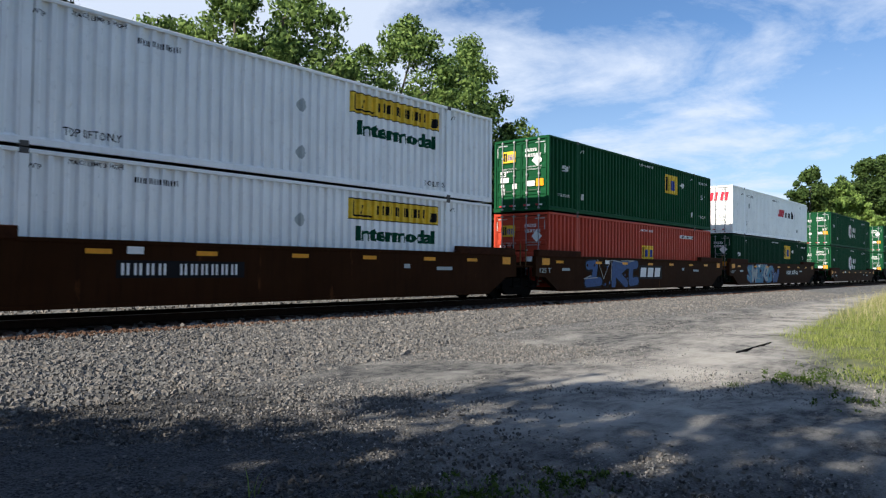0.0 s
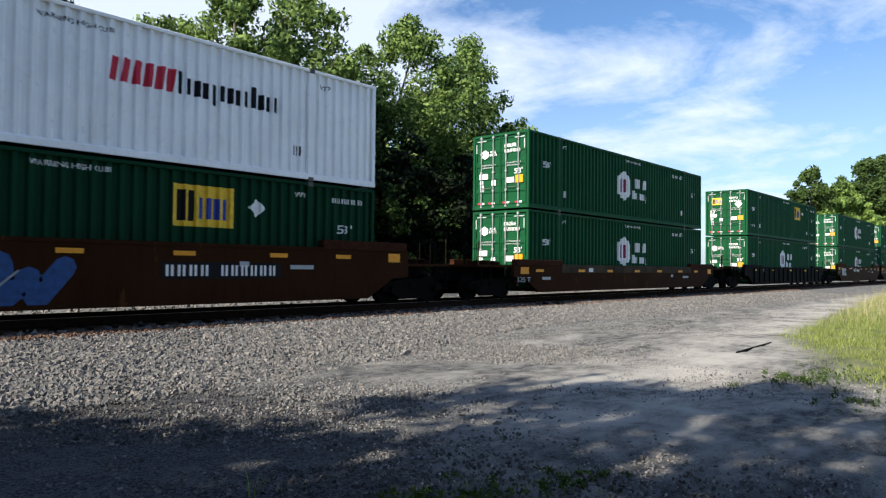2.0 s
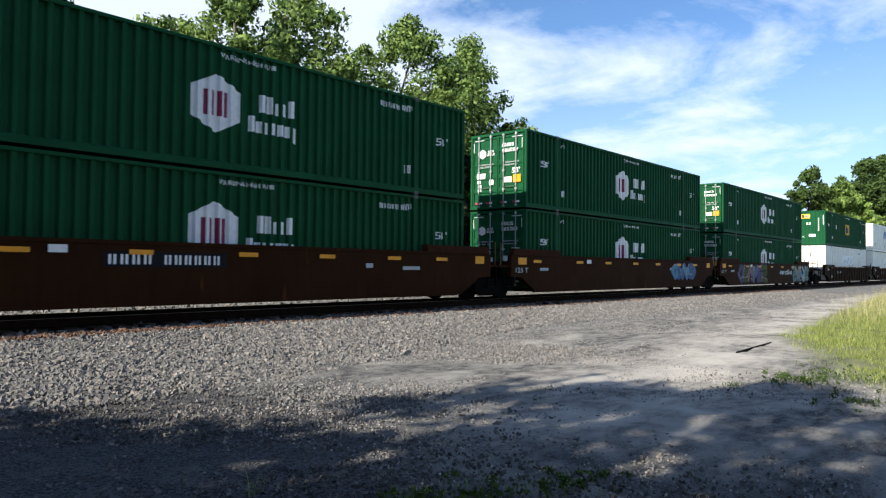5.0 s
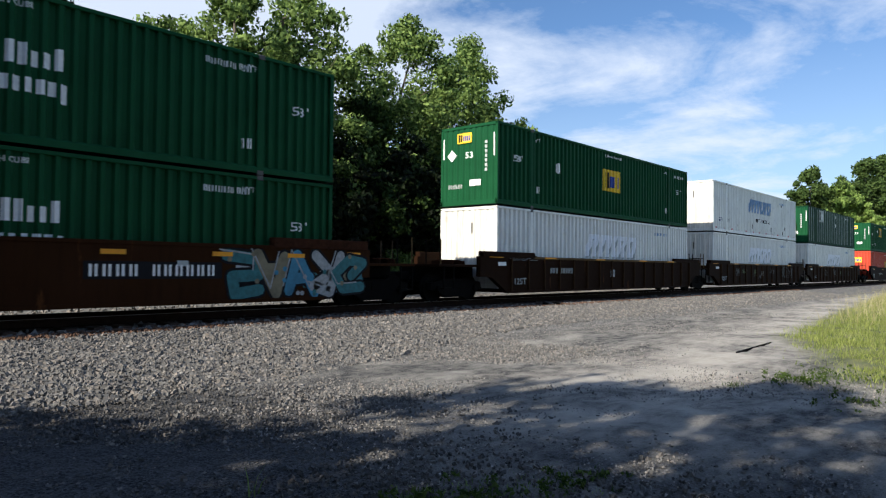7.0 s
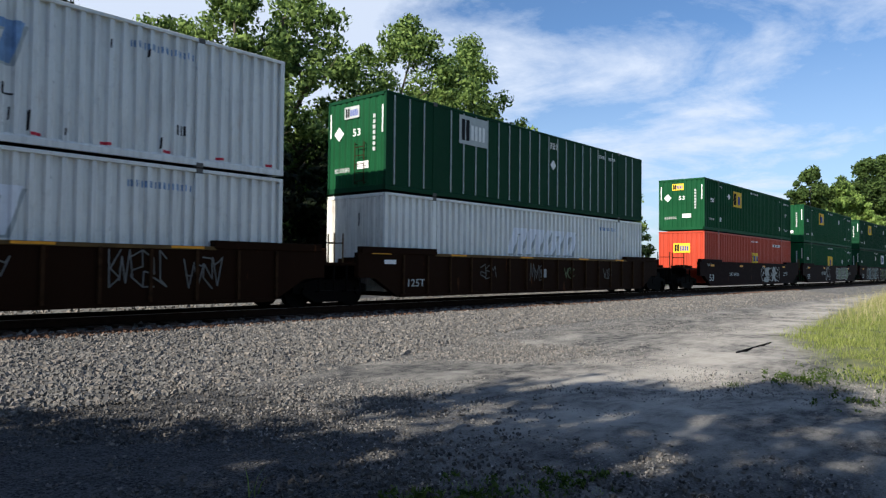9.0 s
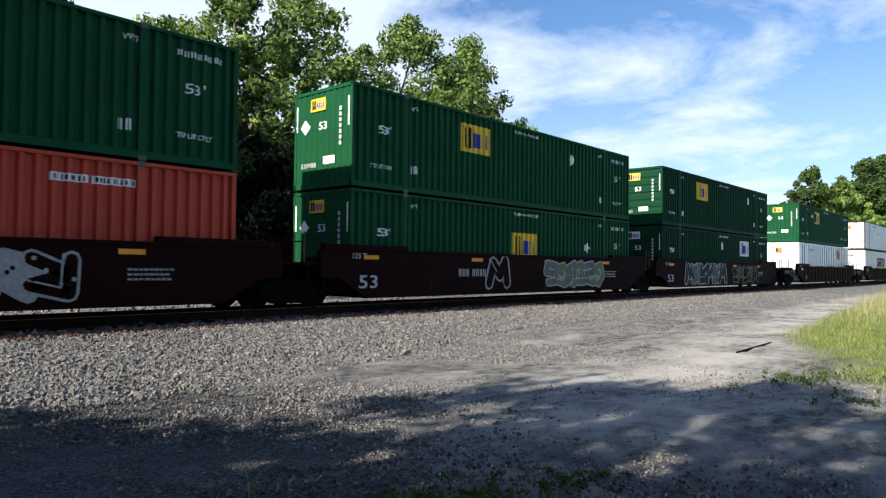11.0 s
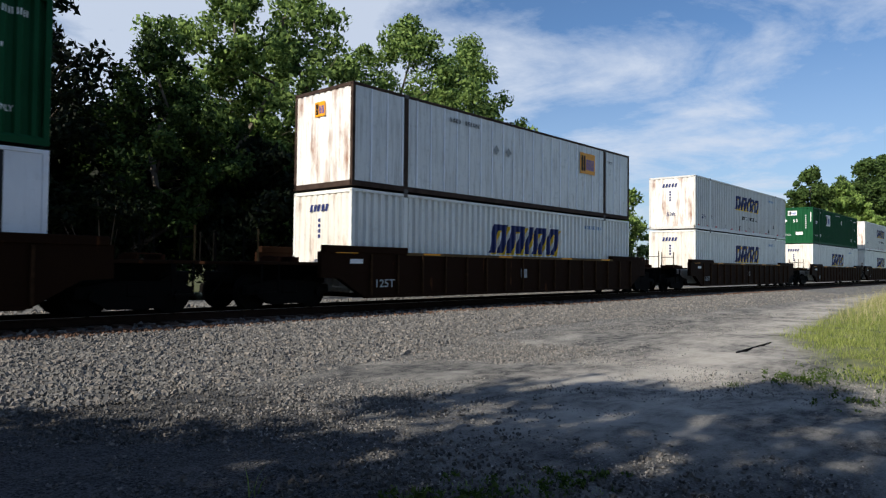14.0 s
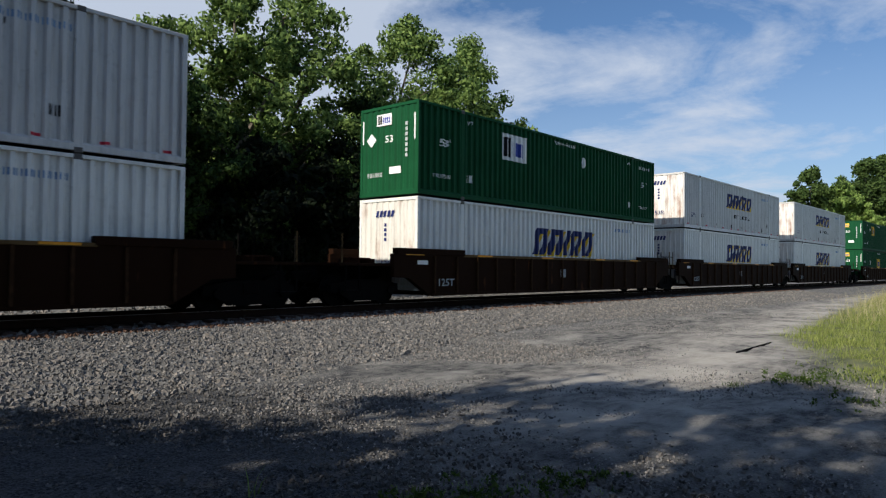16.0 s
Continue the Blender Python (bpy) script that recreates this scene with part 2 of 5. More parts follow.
def box(bm, x0, x1, y0, y1, z0, z1, bevel=0.0):
    vs = [bm.verts.new(c) for c in ((x0, y0, z0), (x1, y0, z0), (x1, y1, z0), (x0, y1, z0),
                                    (x0, y0, z1), (x1, y0, z1), (x1, y1, z1), (x0, y1, z1))]
    fs = [bm.faces.new([vs[i] for i in f]) for f in ((3, 2, 1, 0), (4, 5, 6, 7), (0, 1, 5, 4), (1, 2, 6, 5), (2, 3, 7, 6), (3, 0, 4, 7))]
    if bevel:
        edges = {e for f in fs for e in f.edges}
        bmesh.ops.bevel(bm, geom=list(edges), offset=bevel, segments=1, affect="EDGES")
    return bm


def rod(bm, a, b, r, n=8):
    a, b = Vector(a), Vector(b)
    q = (b - a).to_track_quat("Z", "Y")
    rings = []
    for c in (a, b):
        rings.append([bm.verts.new(c + q @ Vector((r * math.cos(2 * math.pi * i / n), r * math.sin(2 * math.pi * i / n), 0))) for i in range(n)])
    for i in range(n):
        j = (i + 1) % n
        bm.faces.new((rings[0][i], rings[0][j], rings[1][j], rings[1][i]))
    bm.faces.new(rings[0][::-1])
    bm.faces.new(rings[1])
    return bm


def prism(bm, outline, y0, y1):
    """Extrude an (x, z) outline (anticlockwise seen from -y) from y0 to y1."""
    a = [bm.verts.new((x, y0, z)) for x, z in outline]
    b = [bm.verts.new((x, y1, z)) for x, z in outline]
    n = len(a)
    bm.faces.new(a)
    bm.faces.new(b[::-1])
    for i in range(n):
        j = (i + 1) % n
        bm.faces.new((a[j], a[i], b[i], b[j]))
    return bm


# ---- containers ----
CL, CW, CH = 16.15, 2.59, 2.896
HALF = CW / 2
POST = (2.08, 13.94)
PITCH_CORR = 0.278
SKIN = 0.022
DEPTH = 0.080


def corr(x):
    """How far the corrugated skin lies behind its crest at x."""
    u = (x / PITCH_CORR) % 1.0
    if u < 0.30:
        return 0.0
    if u < 0.45:
        return DEPTH * (u - 0.30) / 0.15
    if u < 0.85:
        return DEPTH
    return DEPTH * (1 - (u - 0.85) / 0.15)


def breaks(x0, x1):
    out = []
    k = int(x0 / PITCH_CORR) - 1
    while k * PITCH_CORR < x1:
        for u in (0.0, 0.30, 0.45, 0.85):
            x = (k + u) * PITCH_CORR
            if x0 < x < x1:
                out.append(x)
        k += 1
    return out


def side_skin(style, side):
    """One long side; side -1 is the one towards the camera."""
    bm = bmesh.new()
    z0, z1 = 0.20, 2.81
    if style == "corr":
        xs = [0.10, *breaks(0.10, CL - 0.10), CL - 0.10]
        lo = [bm.verts.new((x, side * (HALF - SKIN - corr(x)), z0)) for x in xs]
        hi = [bm.verts.new((x, side * (HALF - SKIN - corr(x)), z1)) for x in xs]
        for i in range(len(xs) - 1):
            f = (lo[i], lo[i + 1], hi[i + 1], hi[i])
            bm.faces.new(f if side < 0 else f[::-1])
    else:
        y0, y1 = sorted((side * (HALF - SKIN), side * (HALF - SKIN - 0.03)))
        box(bm, 0.10, CL - 0.10, y0, y1, z0, z1)
    return bm


def frame_mesh():
    bm = bmesh.new()
    for s in (-1, 1):
        a, b = sorted((s * HALF, s * (HALF - 0.10)))
        box(bm, 0.0, CL, a, b, 2.80, 2.88, 0.008)            # top rail
        # bottom rail with a sloping face
        prof = ((s * HALF, 0.05), (s * HALF, 0.17), (s * (HALF - 0.05), 0.22), (s * (HALF - 0.10), 0.22), (s * (HALF - 0.10), 0.05))
        va = [bm.verts.new((0.0, y, z)) for y, z in prof]
        vb = [bm.verts.new((CL, y, z)) for y, z in prof]
        for i in range(5):
            j = (i + 1) % 5
            bm.faces.new((va[i], va[j], vb[j], vb[i]))
        bm.faces.new(va[::-1])
        bm.faces.new(vb)
        for x in (0.0, CL - 0.11):
            box(bm, x, x + 0.11, a, b, 0.05, 2.86, 0.01)
        for x in POST:
            a2, b2 = sorted((s * (HALF - 0.004), s * (HALF - 0.10)))
            box(bm, x - 0.09, x + 0.09, a2, b2, 0.02, 2.89, 0.01)
    for x in (0.0, CL - 0.10):
        box(bm, x, x + 0.10, -HALF + 0.1, HALF - 0.1, 2.78, 2.88, 0.006)
        box(bm, x, x + 0.10, -HALF + 0.1, HALF - 0.1, 0.05, 0.20, 0.006)
    bmesh.ops.recalc_face_normals(bm, faces=bm.faces)
    return bm


def roof_mesh():
    bm = bmesh.new()
    n = 90
    lo, hi = [], []
    for i in range(n + 1):
        x = 0.05 + (CL - 0.1) * i / n
        z = 2.865 + (0.012 if i % 2 else 0.0)
        lo.append(bm.verts.new((x, -HALF + 0.08, z)))
        hi.append(bm.verts.new((x, HALF - 0.08, z)))
    for i in range(n):
        bm.faces.new((lo[i], lo[i + 1], hi[i + 1], hi[i]))
    return bm


def floor_mesh():
    return box(bmesh.new(), 0.05, CL - 0.05, -HALF + 0.1, HALF - 0.1, 0.08, 0.19)


def castings():
    out = []
    for x in (*POST,):
        for s in (-1, 1):
            for z in (0.0, CH - 0.12):
                a, b = sorted((s * (HALF + 0.004), s * (HALF - 0.16)))
                out.append((x - 0.09, x + 0.09, a, b, z, z + 0.12))
    return out


CAST_MESH = {}


def add_casting(c, parent):
    x0, x1, a, b, z0, z1 = c
    if "m" not in CAST_MESH:
        bm = box(bmesh.new(), 0, x1 - x0, 0, b - a, 0, z1 - z0, 0.012)
        w = x1 - x0
        # the oval lifting hole, as a recessed block on both long faces
        for yy in (-0.001, b - a - 0.009):
            box(bm, w * 0.32, w * 0.68, yy, yy + 0.010, 0.03, 0.09, 0.004)
        bmesh.ops.recalc_face_normals(bm, faces=bm.faces)
        me = bpy.data.meshes.new("corner_casting")
        bm.to_mesh(me)
        bm.free()
        me.materials.append(CAST)
        CAST_MESH["m"] = me
    ob = new("corner_casting", CAST_MESH["m"])
    ob.parent, ob.location = parent, (x0, a, z0)
    return ob


# ---- markings ----


def text_bm(s, height, bold=0.010):
    cu = bpy.data.curves.new("lettering", "FONT")
    cu.body, cu.size = s, height / 0.72
    cu.resolution_u = 2
    cu.offset = bold * cu.size
    ob = new("lettering", cu)
    bpy.context.view_layer.update()
    me = bpy.data.meshes.new_from_object(ob)
    bm = bmesh.new()
    bm.from_mesh(me)
    bpy.data.objects.remove(ob)
    bpy.data.curves.remove(cu)
    bpy.data.meshes.remove(me)
    # lay the letters upright in the x, z plane
    for v in bm.verts:
        v.co = Vector((v.co.x, 0, v.co.y))
    return bm


def fit_width(bm, x, z, width=None):
    xs = [v.co.x for v in bm.verts]
    k = width / (max(xs) - min(xs)) if width else 1.0
    x_min = min(xs)
    for v in bm.verts:
        v.co = Vector((x + (v.co.x - x_min) * k, 0, z + v.co.z))
    return bm


def poly_bm(polys):
    bm = bmesh.new()
    for p in polys:
        bm.faces.new([bm.verts.new((x, 0, z)) for x, z in p])
    bmesh.ops.triangulate(bm, faces=bm.faces)
    return bm


def rect(x, z, w, h, lean=0.0):
    return ((x, z), (x + w, z), (x + w + lean * h, z + h), (x + lean * h, z + h))


def on_side(name, bm, material, parent, style="corr", lift=0.004, label=""):
    """Lay a flat marking on the near side, following the skin's folds."""
    if style == "corr":
        xs = [v.co.x for v in bm.verts]
        for x in breaks(min(xs), max(xs)):
            bmesh.ops.bisect_plane(bm, geom=[*bm.verts, *bm.edges, *bm.faces], plane_co=(x, 0, 0), plane_no=(1, 0, 0))
    for v in bm.verts:
        d = corr(v.co.x) if style == "corr" else 0.0
        v.co.y = -(HALF - SKIN - d + lift)
    bmesh.ops.recalc_face_normals(bm, faces=bm.faces)
    for f in bm.faces:
        if f.normal.y > 0:
            f.normal_flip()
    return part(name, bm, material, parent, label)


def on_end(name, bm, material, parent, at=-0.004, label=""):
    """Lay a flat marking on the left end; its x runs from the far post to the near one."""
    for v in bm.verts:
        v.co = Vector((at, HALF - v.co.x, v.co.z))
    for f in bm.faces:
        f.normal_update()
        if f.normal.x > 0:
            f.normal_flip()
    return part(name, bm, material, parent, label)


def bars(x, z, w, h, n, gap=0.55):
    """A row of n unreadable characters, each as two thin strokes."""
    step = w / n
    return [rect(x + (i + k) * step, z, step * 0.5 * (1 - gap), h) for i in range(n) for k in (0.0, 0.42)]


def diamond(x, z, r):
    return [((x - r, z), (x, z - r), (x + r, z), (x, z + r))]


def emblem_block(parent, x, z, w, h, field, style, end=False, lift=0.004, inks=None):
    """A coloured panel with a tall dark block mark and smaller blue marks."""
    dark, blue = inks or (BLACK, BLUE)
    lay = (lambda nm, b, m, k: on_end(nm, b, m, parent, -0.006 - k)) if end else (lambda nm, b, m, k: on_side(nm, b, m, parent, style, lift + k))
    lay("logo_panel", poly_bm([rect(x, z, w, h)]), field, 0.0)
    u, v = w / 10, h / 10
    tall = [rect(x + 0.8 * u, z + 1.3 * v, 1.2 * u, 7.4 * v), rect(x + 2.3 * u, z + 1.3 * v, 1.2 * u, 7.4 * v)]
    lay("logo_mark", poly_bm(tall), dark, 0.003)
    small = [rect(x + (4.1 + 1.35 * i) * u, z + 1.9 * v, 0.85 * u, 5.2 * v) for i in range(4)]
    lay("logo_mark", poly_bm(small), blue, 0.003)


def emblem_hex(parent, x, z, style):
    """A white hexagon with maroon strokes, beside two rows of white block marks."""
    w, h = 1.22, 1.34
    on_side("logo_panel", poly_bm([((x, z + h * 0.24), (x + w / 2, z), (x + w, z + h * 0.24), (x + w, z + h * 0.76), (x + w / 2, z + h), (x, z + h * 0.76))]), WHITE, parent, style)
    on_side("logo_mark", poly_bm([rect(x + 0.30 + 0.17 * i, z + 0.38, 0.09, 0.58) for i in range(4)]), MAROON, parent, style, 0.007)
    rows = [rect(x + 1.75 + 0.21 * i, z + 0.66, 0.13, 0.42 if i in (0, 1, 4) else 0.30) for i in range(5)]
    rows += [rect(x + 1.46 + 0.205 * i, z + (0.16 if i < 6 else 0.04), 0.13, 0.38 if i in (0, 6) else 0.28) for i in range(7)]
    on_side("logo_mark", poly_bm(rows), WHITE, parent, style)


def emblem_slant(parent, x, z, w, h, ink, style, shade=None):
    """Five bold slanted block marks in a row, with a narrow golden edge."""
    lean = 0.30
    u = w / 11.2
    t = h * 0.22

    def sl(px, pz, pw, ph):
        return ((x + px * u + pz * lean, z + pz), (x + (px + pw) * u + pz * lean, z + pz), (x + (px + pw) * u + (pz + ph) * lean, z + pz + ph), (x + px * u + (pz + ph) * lean, z + pz + ph))
    polys = []
    for px, pw in ((0.1, 2.2), (2.7, 2.5), (5.6, 0.8), (6.8, 1.9), (9.2, 1.9)):
        if pw < 1:
            polys.append(sl(px, 0, pw, h))
        else:
            polys += [sl(px, 0, pw * 0.40, h), sl(px + pw * 0.40, h - t, pw * 0.2, t), sl(px + pw * 0.60, 0, pw * 0.40, h)]
    if shade:
        on_side("logo_edge", poly_bm([[(px + 0.06, pz - 0.05) for px, pz in p] for p in polys]), shade, parent, style, 0.003)
    on_side("logo_mark", poly_bm(polys), ink, parent, style, 0.006)


def writing(parent, s, x, z, h, w, ink, style):
    on_side("lettering", fit_width(text_bm(s, h), x, z, w), ink, parent, style)


def small_marks(parent, style, ink, top_words=True, lift_words=False):
    for x in (2.32, 13.45):
        on_side("marking", poly_bm(bars(x, 0.60, 0.30, 0.24, 2)), ink, parent, style)
    for x in (2.22, 13.42):
        writing(parent, "WTP", x + 0.1, 2.48, 0.13, 0.36, ink, style)
    for x in (1.05, 14.9):
        writing(parent, "53'", x, 1.62, 0.23, 0.44, ink, style)
    if top_words:
        writing(parent, "WARNING HIGH CUBE", 7.5, 2.60, 0.11, 1.52, ink, style)
    if lift_words:
        for x in (0.75, 14.7):
            writing(parent, "TOP LIFT ONLY", x, 0.62, 0.12, 0.85, ink, style)


# ---- ends of the containers ----


def door_end(c, body, ink, labels):
    """Two doors with ribs, four locking bars, brackets and handles."""
    bar_mat = SPRAY_GREY
    for k, (a, b) in enumerate(((0.13, 1.285), (1.305, 2.46))):
        bm = bmesh.new()
        y0, y1 = HALF - b, HALF - a
        zs = [0.22]
        z = 0.22
        while z < 2.60:
            zs += [z + 0.10, z + 0.14, z + 0.42, z + 0.46]
            z += 0.50
        zs = [q for q in zs if q < 2.74] + [2.74]
        vs = []
        for i, q in enumerate(zs):
            d = 0.03 if (i % 4) in (2, 3) else 0.0
            if i in (0, len(zs) - 1):
                d = 0.0
            vs.append((bm.verts.new((0.02 + d, y1, q)), bm.verts.new((0.02 + d, y0, q))))
        for p, q in zip(vs, vs[1:]):
            bm.faces.new((p[0], p[1], q[1], q[0]))
        door = part("door", bm, body, c)
        # door edge frame
        for yy in (y0, y1 - 0.05):
            part("door_edge", box(bmesh.new(), 0.005, 0.03, yy, yy + 0.05, 0.21, 2.76, 0.004), body, door)
        for off in (0.30, 0.86) if k == 0 else (0.28, 0.84):
            y = y1 - off
            bm = bmesh.new()
            rod(bm, (-0.03, y, 0.12), (-0.03, y, 2.82), 0.019)
            for q in (0.14, 0.75, 1.45, 2.15, 2.76):
                box(bm, -0.045, 0.02, y - 0.045, y + 0.045, q - 0.03, q + 0.03)
            bar = part("locking_bar", bm, bar_mat, door)
            hb = bmesh.new()
            rod(hb, (-0.05, y, 0.85), (-0.06, y - 0.36 if off < 0.5 else y + 0.36, 0.83), 0.013, 6)
            part("handle", hb, CAST, door)
        for q in (0.45, 1.15, 1.85, 2.55):
            yy = y1 + 0.02 if k == 0 else y0 - 0.08
            part("hinge", box(bmesh.new(), -0.01, 0.03, yy, yy + 0.06, q - 0.05, q + 0.05, 0.005), body, c)
    for x in (0.20, 1.95):
        on_end("marking", poly_bm([rect(x, 2.64, 0.45, 0.035)]), PALE, c, 0.012)
    for x in (0.155, 2.38):
        on_end("marking", poly_bm([rect(x, 2.22, 0.035, 0.36)]), PALE, c, 0.003)
    for x in (0.25, 0.75, 1.42, 1.98):
        on_end("reflector", poly_bm([rect(x, 0.245, 0.16, 0.06)]), SIGN_RED, c, 0.012)
        on_end("reflector", poly_bm([rect(x + 0.16, 0.245, 0.14, 0.06)]), WHITE, c, 0.012)
    if labels == "hub":
        on_end("logo_panel", poly_bm([((0.42, 2.04), (0.58, 1.95), (0.74, 2.04), (0.74, 2.22), (0.58, 2.31), (0.42, 2.22))]), WHITE, c, 0.004)
        on_end("logo_mark", poly_bm(bars(0.80, 2.05, 0.36, 0.10, 4) + bars(0.84, 2.17, 0.28, 0.08, 3)), WHITE, c, 0.004)
    elif labels == "emp":
        emblem_block(c, 0.42, 1.98, 0.62, 0.44, YELLOW, "flat", end=True)
        on_end("placard", poly_bm(diamond(2.05, 1.98, 0.24)), WHITE, c, -0.004)
    if labels == "none":
        on_end("lettering", poly_bm(bars(1.55, 1.52, 0.72, 0.04, 9) + bars(1.60, 1.45, 0.62, 0.04, 8)), PALE, c, 0.0)
        on_end("lettering", fit_width(text_bm("53", 0.20), 1.75, 0.95, 0.34), PALE, c, 0.0)
        on_end("sticker", poly_bm([rect(0.75, 0.78, 0.34, 0.34)]), AMBER, c, 0.0)
        on_end("sticker", poly_bm([rect(0.30, 0.78, 0.20, 0.30)]), STEEL_DARK, c, 0.0)
        return
    on_end("number_bar", poly_bm(bars(1.50, 2.32, 0.55, 0.13, 5) + bars(1.50, 2.12, 0.75, 0.13, 6)), ink, c, 0.0)
    on_end("lettering", poly_bm(bars(1.55, 1.72, 0.72, 0.05, 9) + bars(1.60, 1.62, 0.62, 0.05, 8) + bars(0.42, 1.70, 0.70, 0.05, 8) + bars(0.42, 1.60, 0.60, 0.06, 6)), PALE, c, 0.0)
    on_end("lettering", fit_width(text_bm("53'", 0.20), 1.95 if labels == "hub" else 0.30, 1.32 if labels == "hub" else 1.45, 0.36), ink, c, 0.0)
    on_end("sticker", poly_bm([rect(0.32, 1.20, 0.40, 0.20), rect(1.58, 1.00, 0.36, 0.20), rect(0.34, 1.02, 0.16, 0.12), rect(0.90, 0.94, 0.20, 0.20)]), WHITE, c, 0.0)
    on_end("sticker", poly_bm([rect(2.00, 0.98, 0.34, 0.28)]), AMBER, c, 0.0)
    on_end("sticker", poly_bm([rect(0.36, 0.72, 0.18, 0.26)]), PALE, c, 0.0)


def front_end(c, body, ink, labels, ribs="v", field=None):
    """A closed bulkhead with shallow pressed ribs."""
    bm = bmesh.new()
    n = 9 if ribs == "v" else 7
    a0, a1 = (0.10, CW - 0.10) if ribs == "v" else (0.20, 2.78)
    pts = []
    for i in range(n):
        u0 = a0 + (a1 - a0) * i / n
        s = (a1 - a0) / n
        pts += [(u0, 0.0), (u0 + 0.52 * s, 0.0), (u0 + 0.66 * s, 0.028), (u0 + 0.86 * s, 0.028)]
    pts.append((a1, 0.0))
    rows = []
    for u, d in pts:
        if ribs == "v":
            rows.append((bm.verts.new((0.02 + d, HALF - u, 0.20)), bm.verts.new((0.02 + d, HALF - u, 2.78))))
        else:
            rows.append((bm.verts.new((0.02 + d, -HALF + 0.1, u)), bm.verts.new((0.02 + d, HALF - 0.1, u))))
    for p, q in zip(rows, rows[1:]):
        bm.faces.new((p[0], q[0], q[1], p[1]))
    bmesh.ops.recalc_face_normals(bm, faces=bm.faces)
    part("bulkhead", bm, body, c)
    if labels == "emp":
        emblem_block(c, 0.78, 2.26, 0.66, 0.36, field or YELLOW, "flat", end=True, lift=0.0)
        on_end("placard", poly_bm(diamond(0.52, 1.85, 0.22)), WHITE, c, 0.008)
        on_end("lettering", fit_width(text_bm("53", 0.22), 1.15, 1.72, 0.34), WHITE, c, 0.008)
        on_end("sticker", poly_bm([rect(1.35, 0.72, 0.50, 0.22)]), WHITE, c, 0.008)
        on_end("marking", poly_bm([rect(2.03, 1.2 + 0.16 * i, 0.10, 0.11) for i in range(7)]), PALE, c, 0.008)
        on_end("marking", poly_bm([rect(0.12, 1.75, 0.05, 0.75)] + [rect(2.42, 1.7, 0.05, 0.8)]), WHITE, c, -0.004)
        on_end("lettering", poly_bm(bars(0.35, 0.66, 0.7, 0.14, 6)), PALE, c, 0.008)
    elif labels == "swift":
        on_end("logo_mark", poly_bm([rect(0.75 + 0.17 * i, 2.30, 0.11, 0.20, 0.3) for i in range(5)]), ink, c, 0.008)
        on_end("lettering", poly_bm([rect(1.15, 1.55 + 0.15 * i, 0.10, 0.10) for i in range(4)]), ink, c, 0.008)
        on_end("lettering", fit_width(text_bm("53ft", 0.20), 1.0, 0.75, 0.5), ink, c, 0.008)
    elif labels == "plain":
        on_end("marking", poly_bm([rect(1.45, 1.95, 0.05, 0.38)]), ink, c, 0.008)
    elif labels == "box":
        emblem_block(c, 0.95, 2.10, 0.46, 0.42, AMBER, "flat", end=True)


def container(name, body, style, end, label, frame_mat=None):
    c = empty("shipping_container", pose(0, 0, 0), label, "container", "double-stacked containers of the train")
    for side in (-1, 1):
        part("side_panel", side_skin(style, side), body, c)
    part("frame", frame_mesh(), frame_mat or body, c)
    part("roof", roof_mesh(), body, c)
    part("floor", floor_mesh(), STEEL_DARK, c)
    bm = bmesh.new()
    box(bm, CL - 0.05, CL - 0.02, -HALF + 0.1, HALF - 0.1, 0.2, 2.78)
    part("far_bulkhead", bm, body, c)
    for q in castings():
        add_casting(q, c)
    return c


def ribs_on_side(c, mat, pitch, w, proud, x_from=0.35, x_to=15.8):
    x = x_from
    while x < x_to:
        if min(abs(x - p) for p in POST) > 0.16:
            y = -(HALF - SKIN)
            part("rib", box(bmesh.new(), x - w / 2, x + w / 2, y - proud, y + 0.005, 0.21, 2.80, min(0.006, proud / 2.5)), mat, c)
        x += pitch


def make_jb():
    c = container("jb", WHITE_JB, "corr", "front", "white corrugated steel container with yellow and green logo panel")
    front_end(c, WHITE_JB, BLACK, "plain")
    on_side("logo_panel", poly_bm([rect(9.95, 2.04, 3.62, 0.57)]), YELLOW, c)
    on_side("logo_mark", poly_bm(bars(11.0, 2.21, 2.0, 0.26, 6) + [rect(10.05, 2.12, 0.75, 0.05, 0.4), rect(10.05, 2.12, 0.05, 0.42), rect(10.3, 2.2, 0.06, 0.25, 0.6), rect(13.1, 2.12, 0.3, 0.28, 0.3)]), BLACK, c, "corr", 0.007)
    on_side("logo_edge", poly_bm([rect(9.95, 2.59, 3.62, 0.03), rect(9.95, 2.04, 3.62, 0.025)]), BLACK, c, "corr", 0.007)
    on_side("lettering", fit_width(text_bm("Intermodal", 0.38, 0.04), 10.22, 1.48, 3.12), DEEP_GREEN, c)
    writing(c, "TOP LIFT ONLY", 2.75, 0.32, 0.16, 1.13, BLACK, "corr")
    writing(c, "TOP LIFT ONLY", 12.93, 0.32, 0.16, 1.15, BLACK, "corr")
    writing(c, "STACK LIMIT 3 HIGH", 2.85, 2.68, 0.09, 1.05, BLACK, "corr")
    on_side("number_bar", poly_bm(bars(4.15, 2.44, 1.0, 0.12, 10)), BLACK, c)
    for x in (2.30, 14.2):
        writing(c, "WTP", x - 0.15, 2.52, 0.10, 0.26, BLACK, "corr")
    for z in (1.92, 0.72):
        on_side("placard", poly_bm(diamond(8.34, z, 0.18)), PALE, c)
    return c


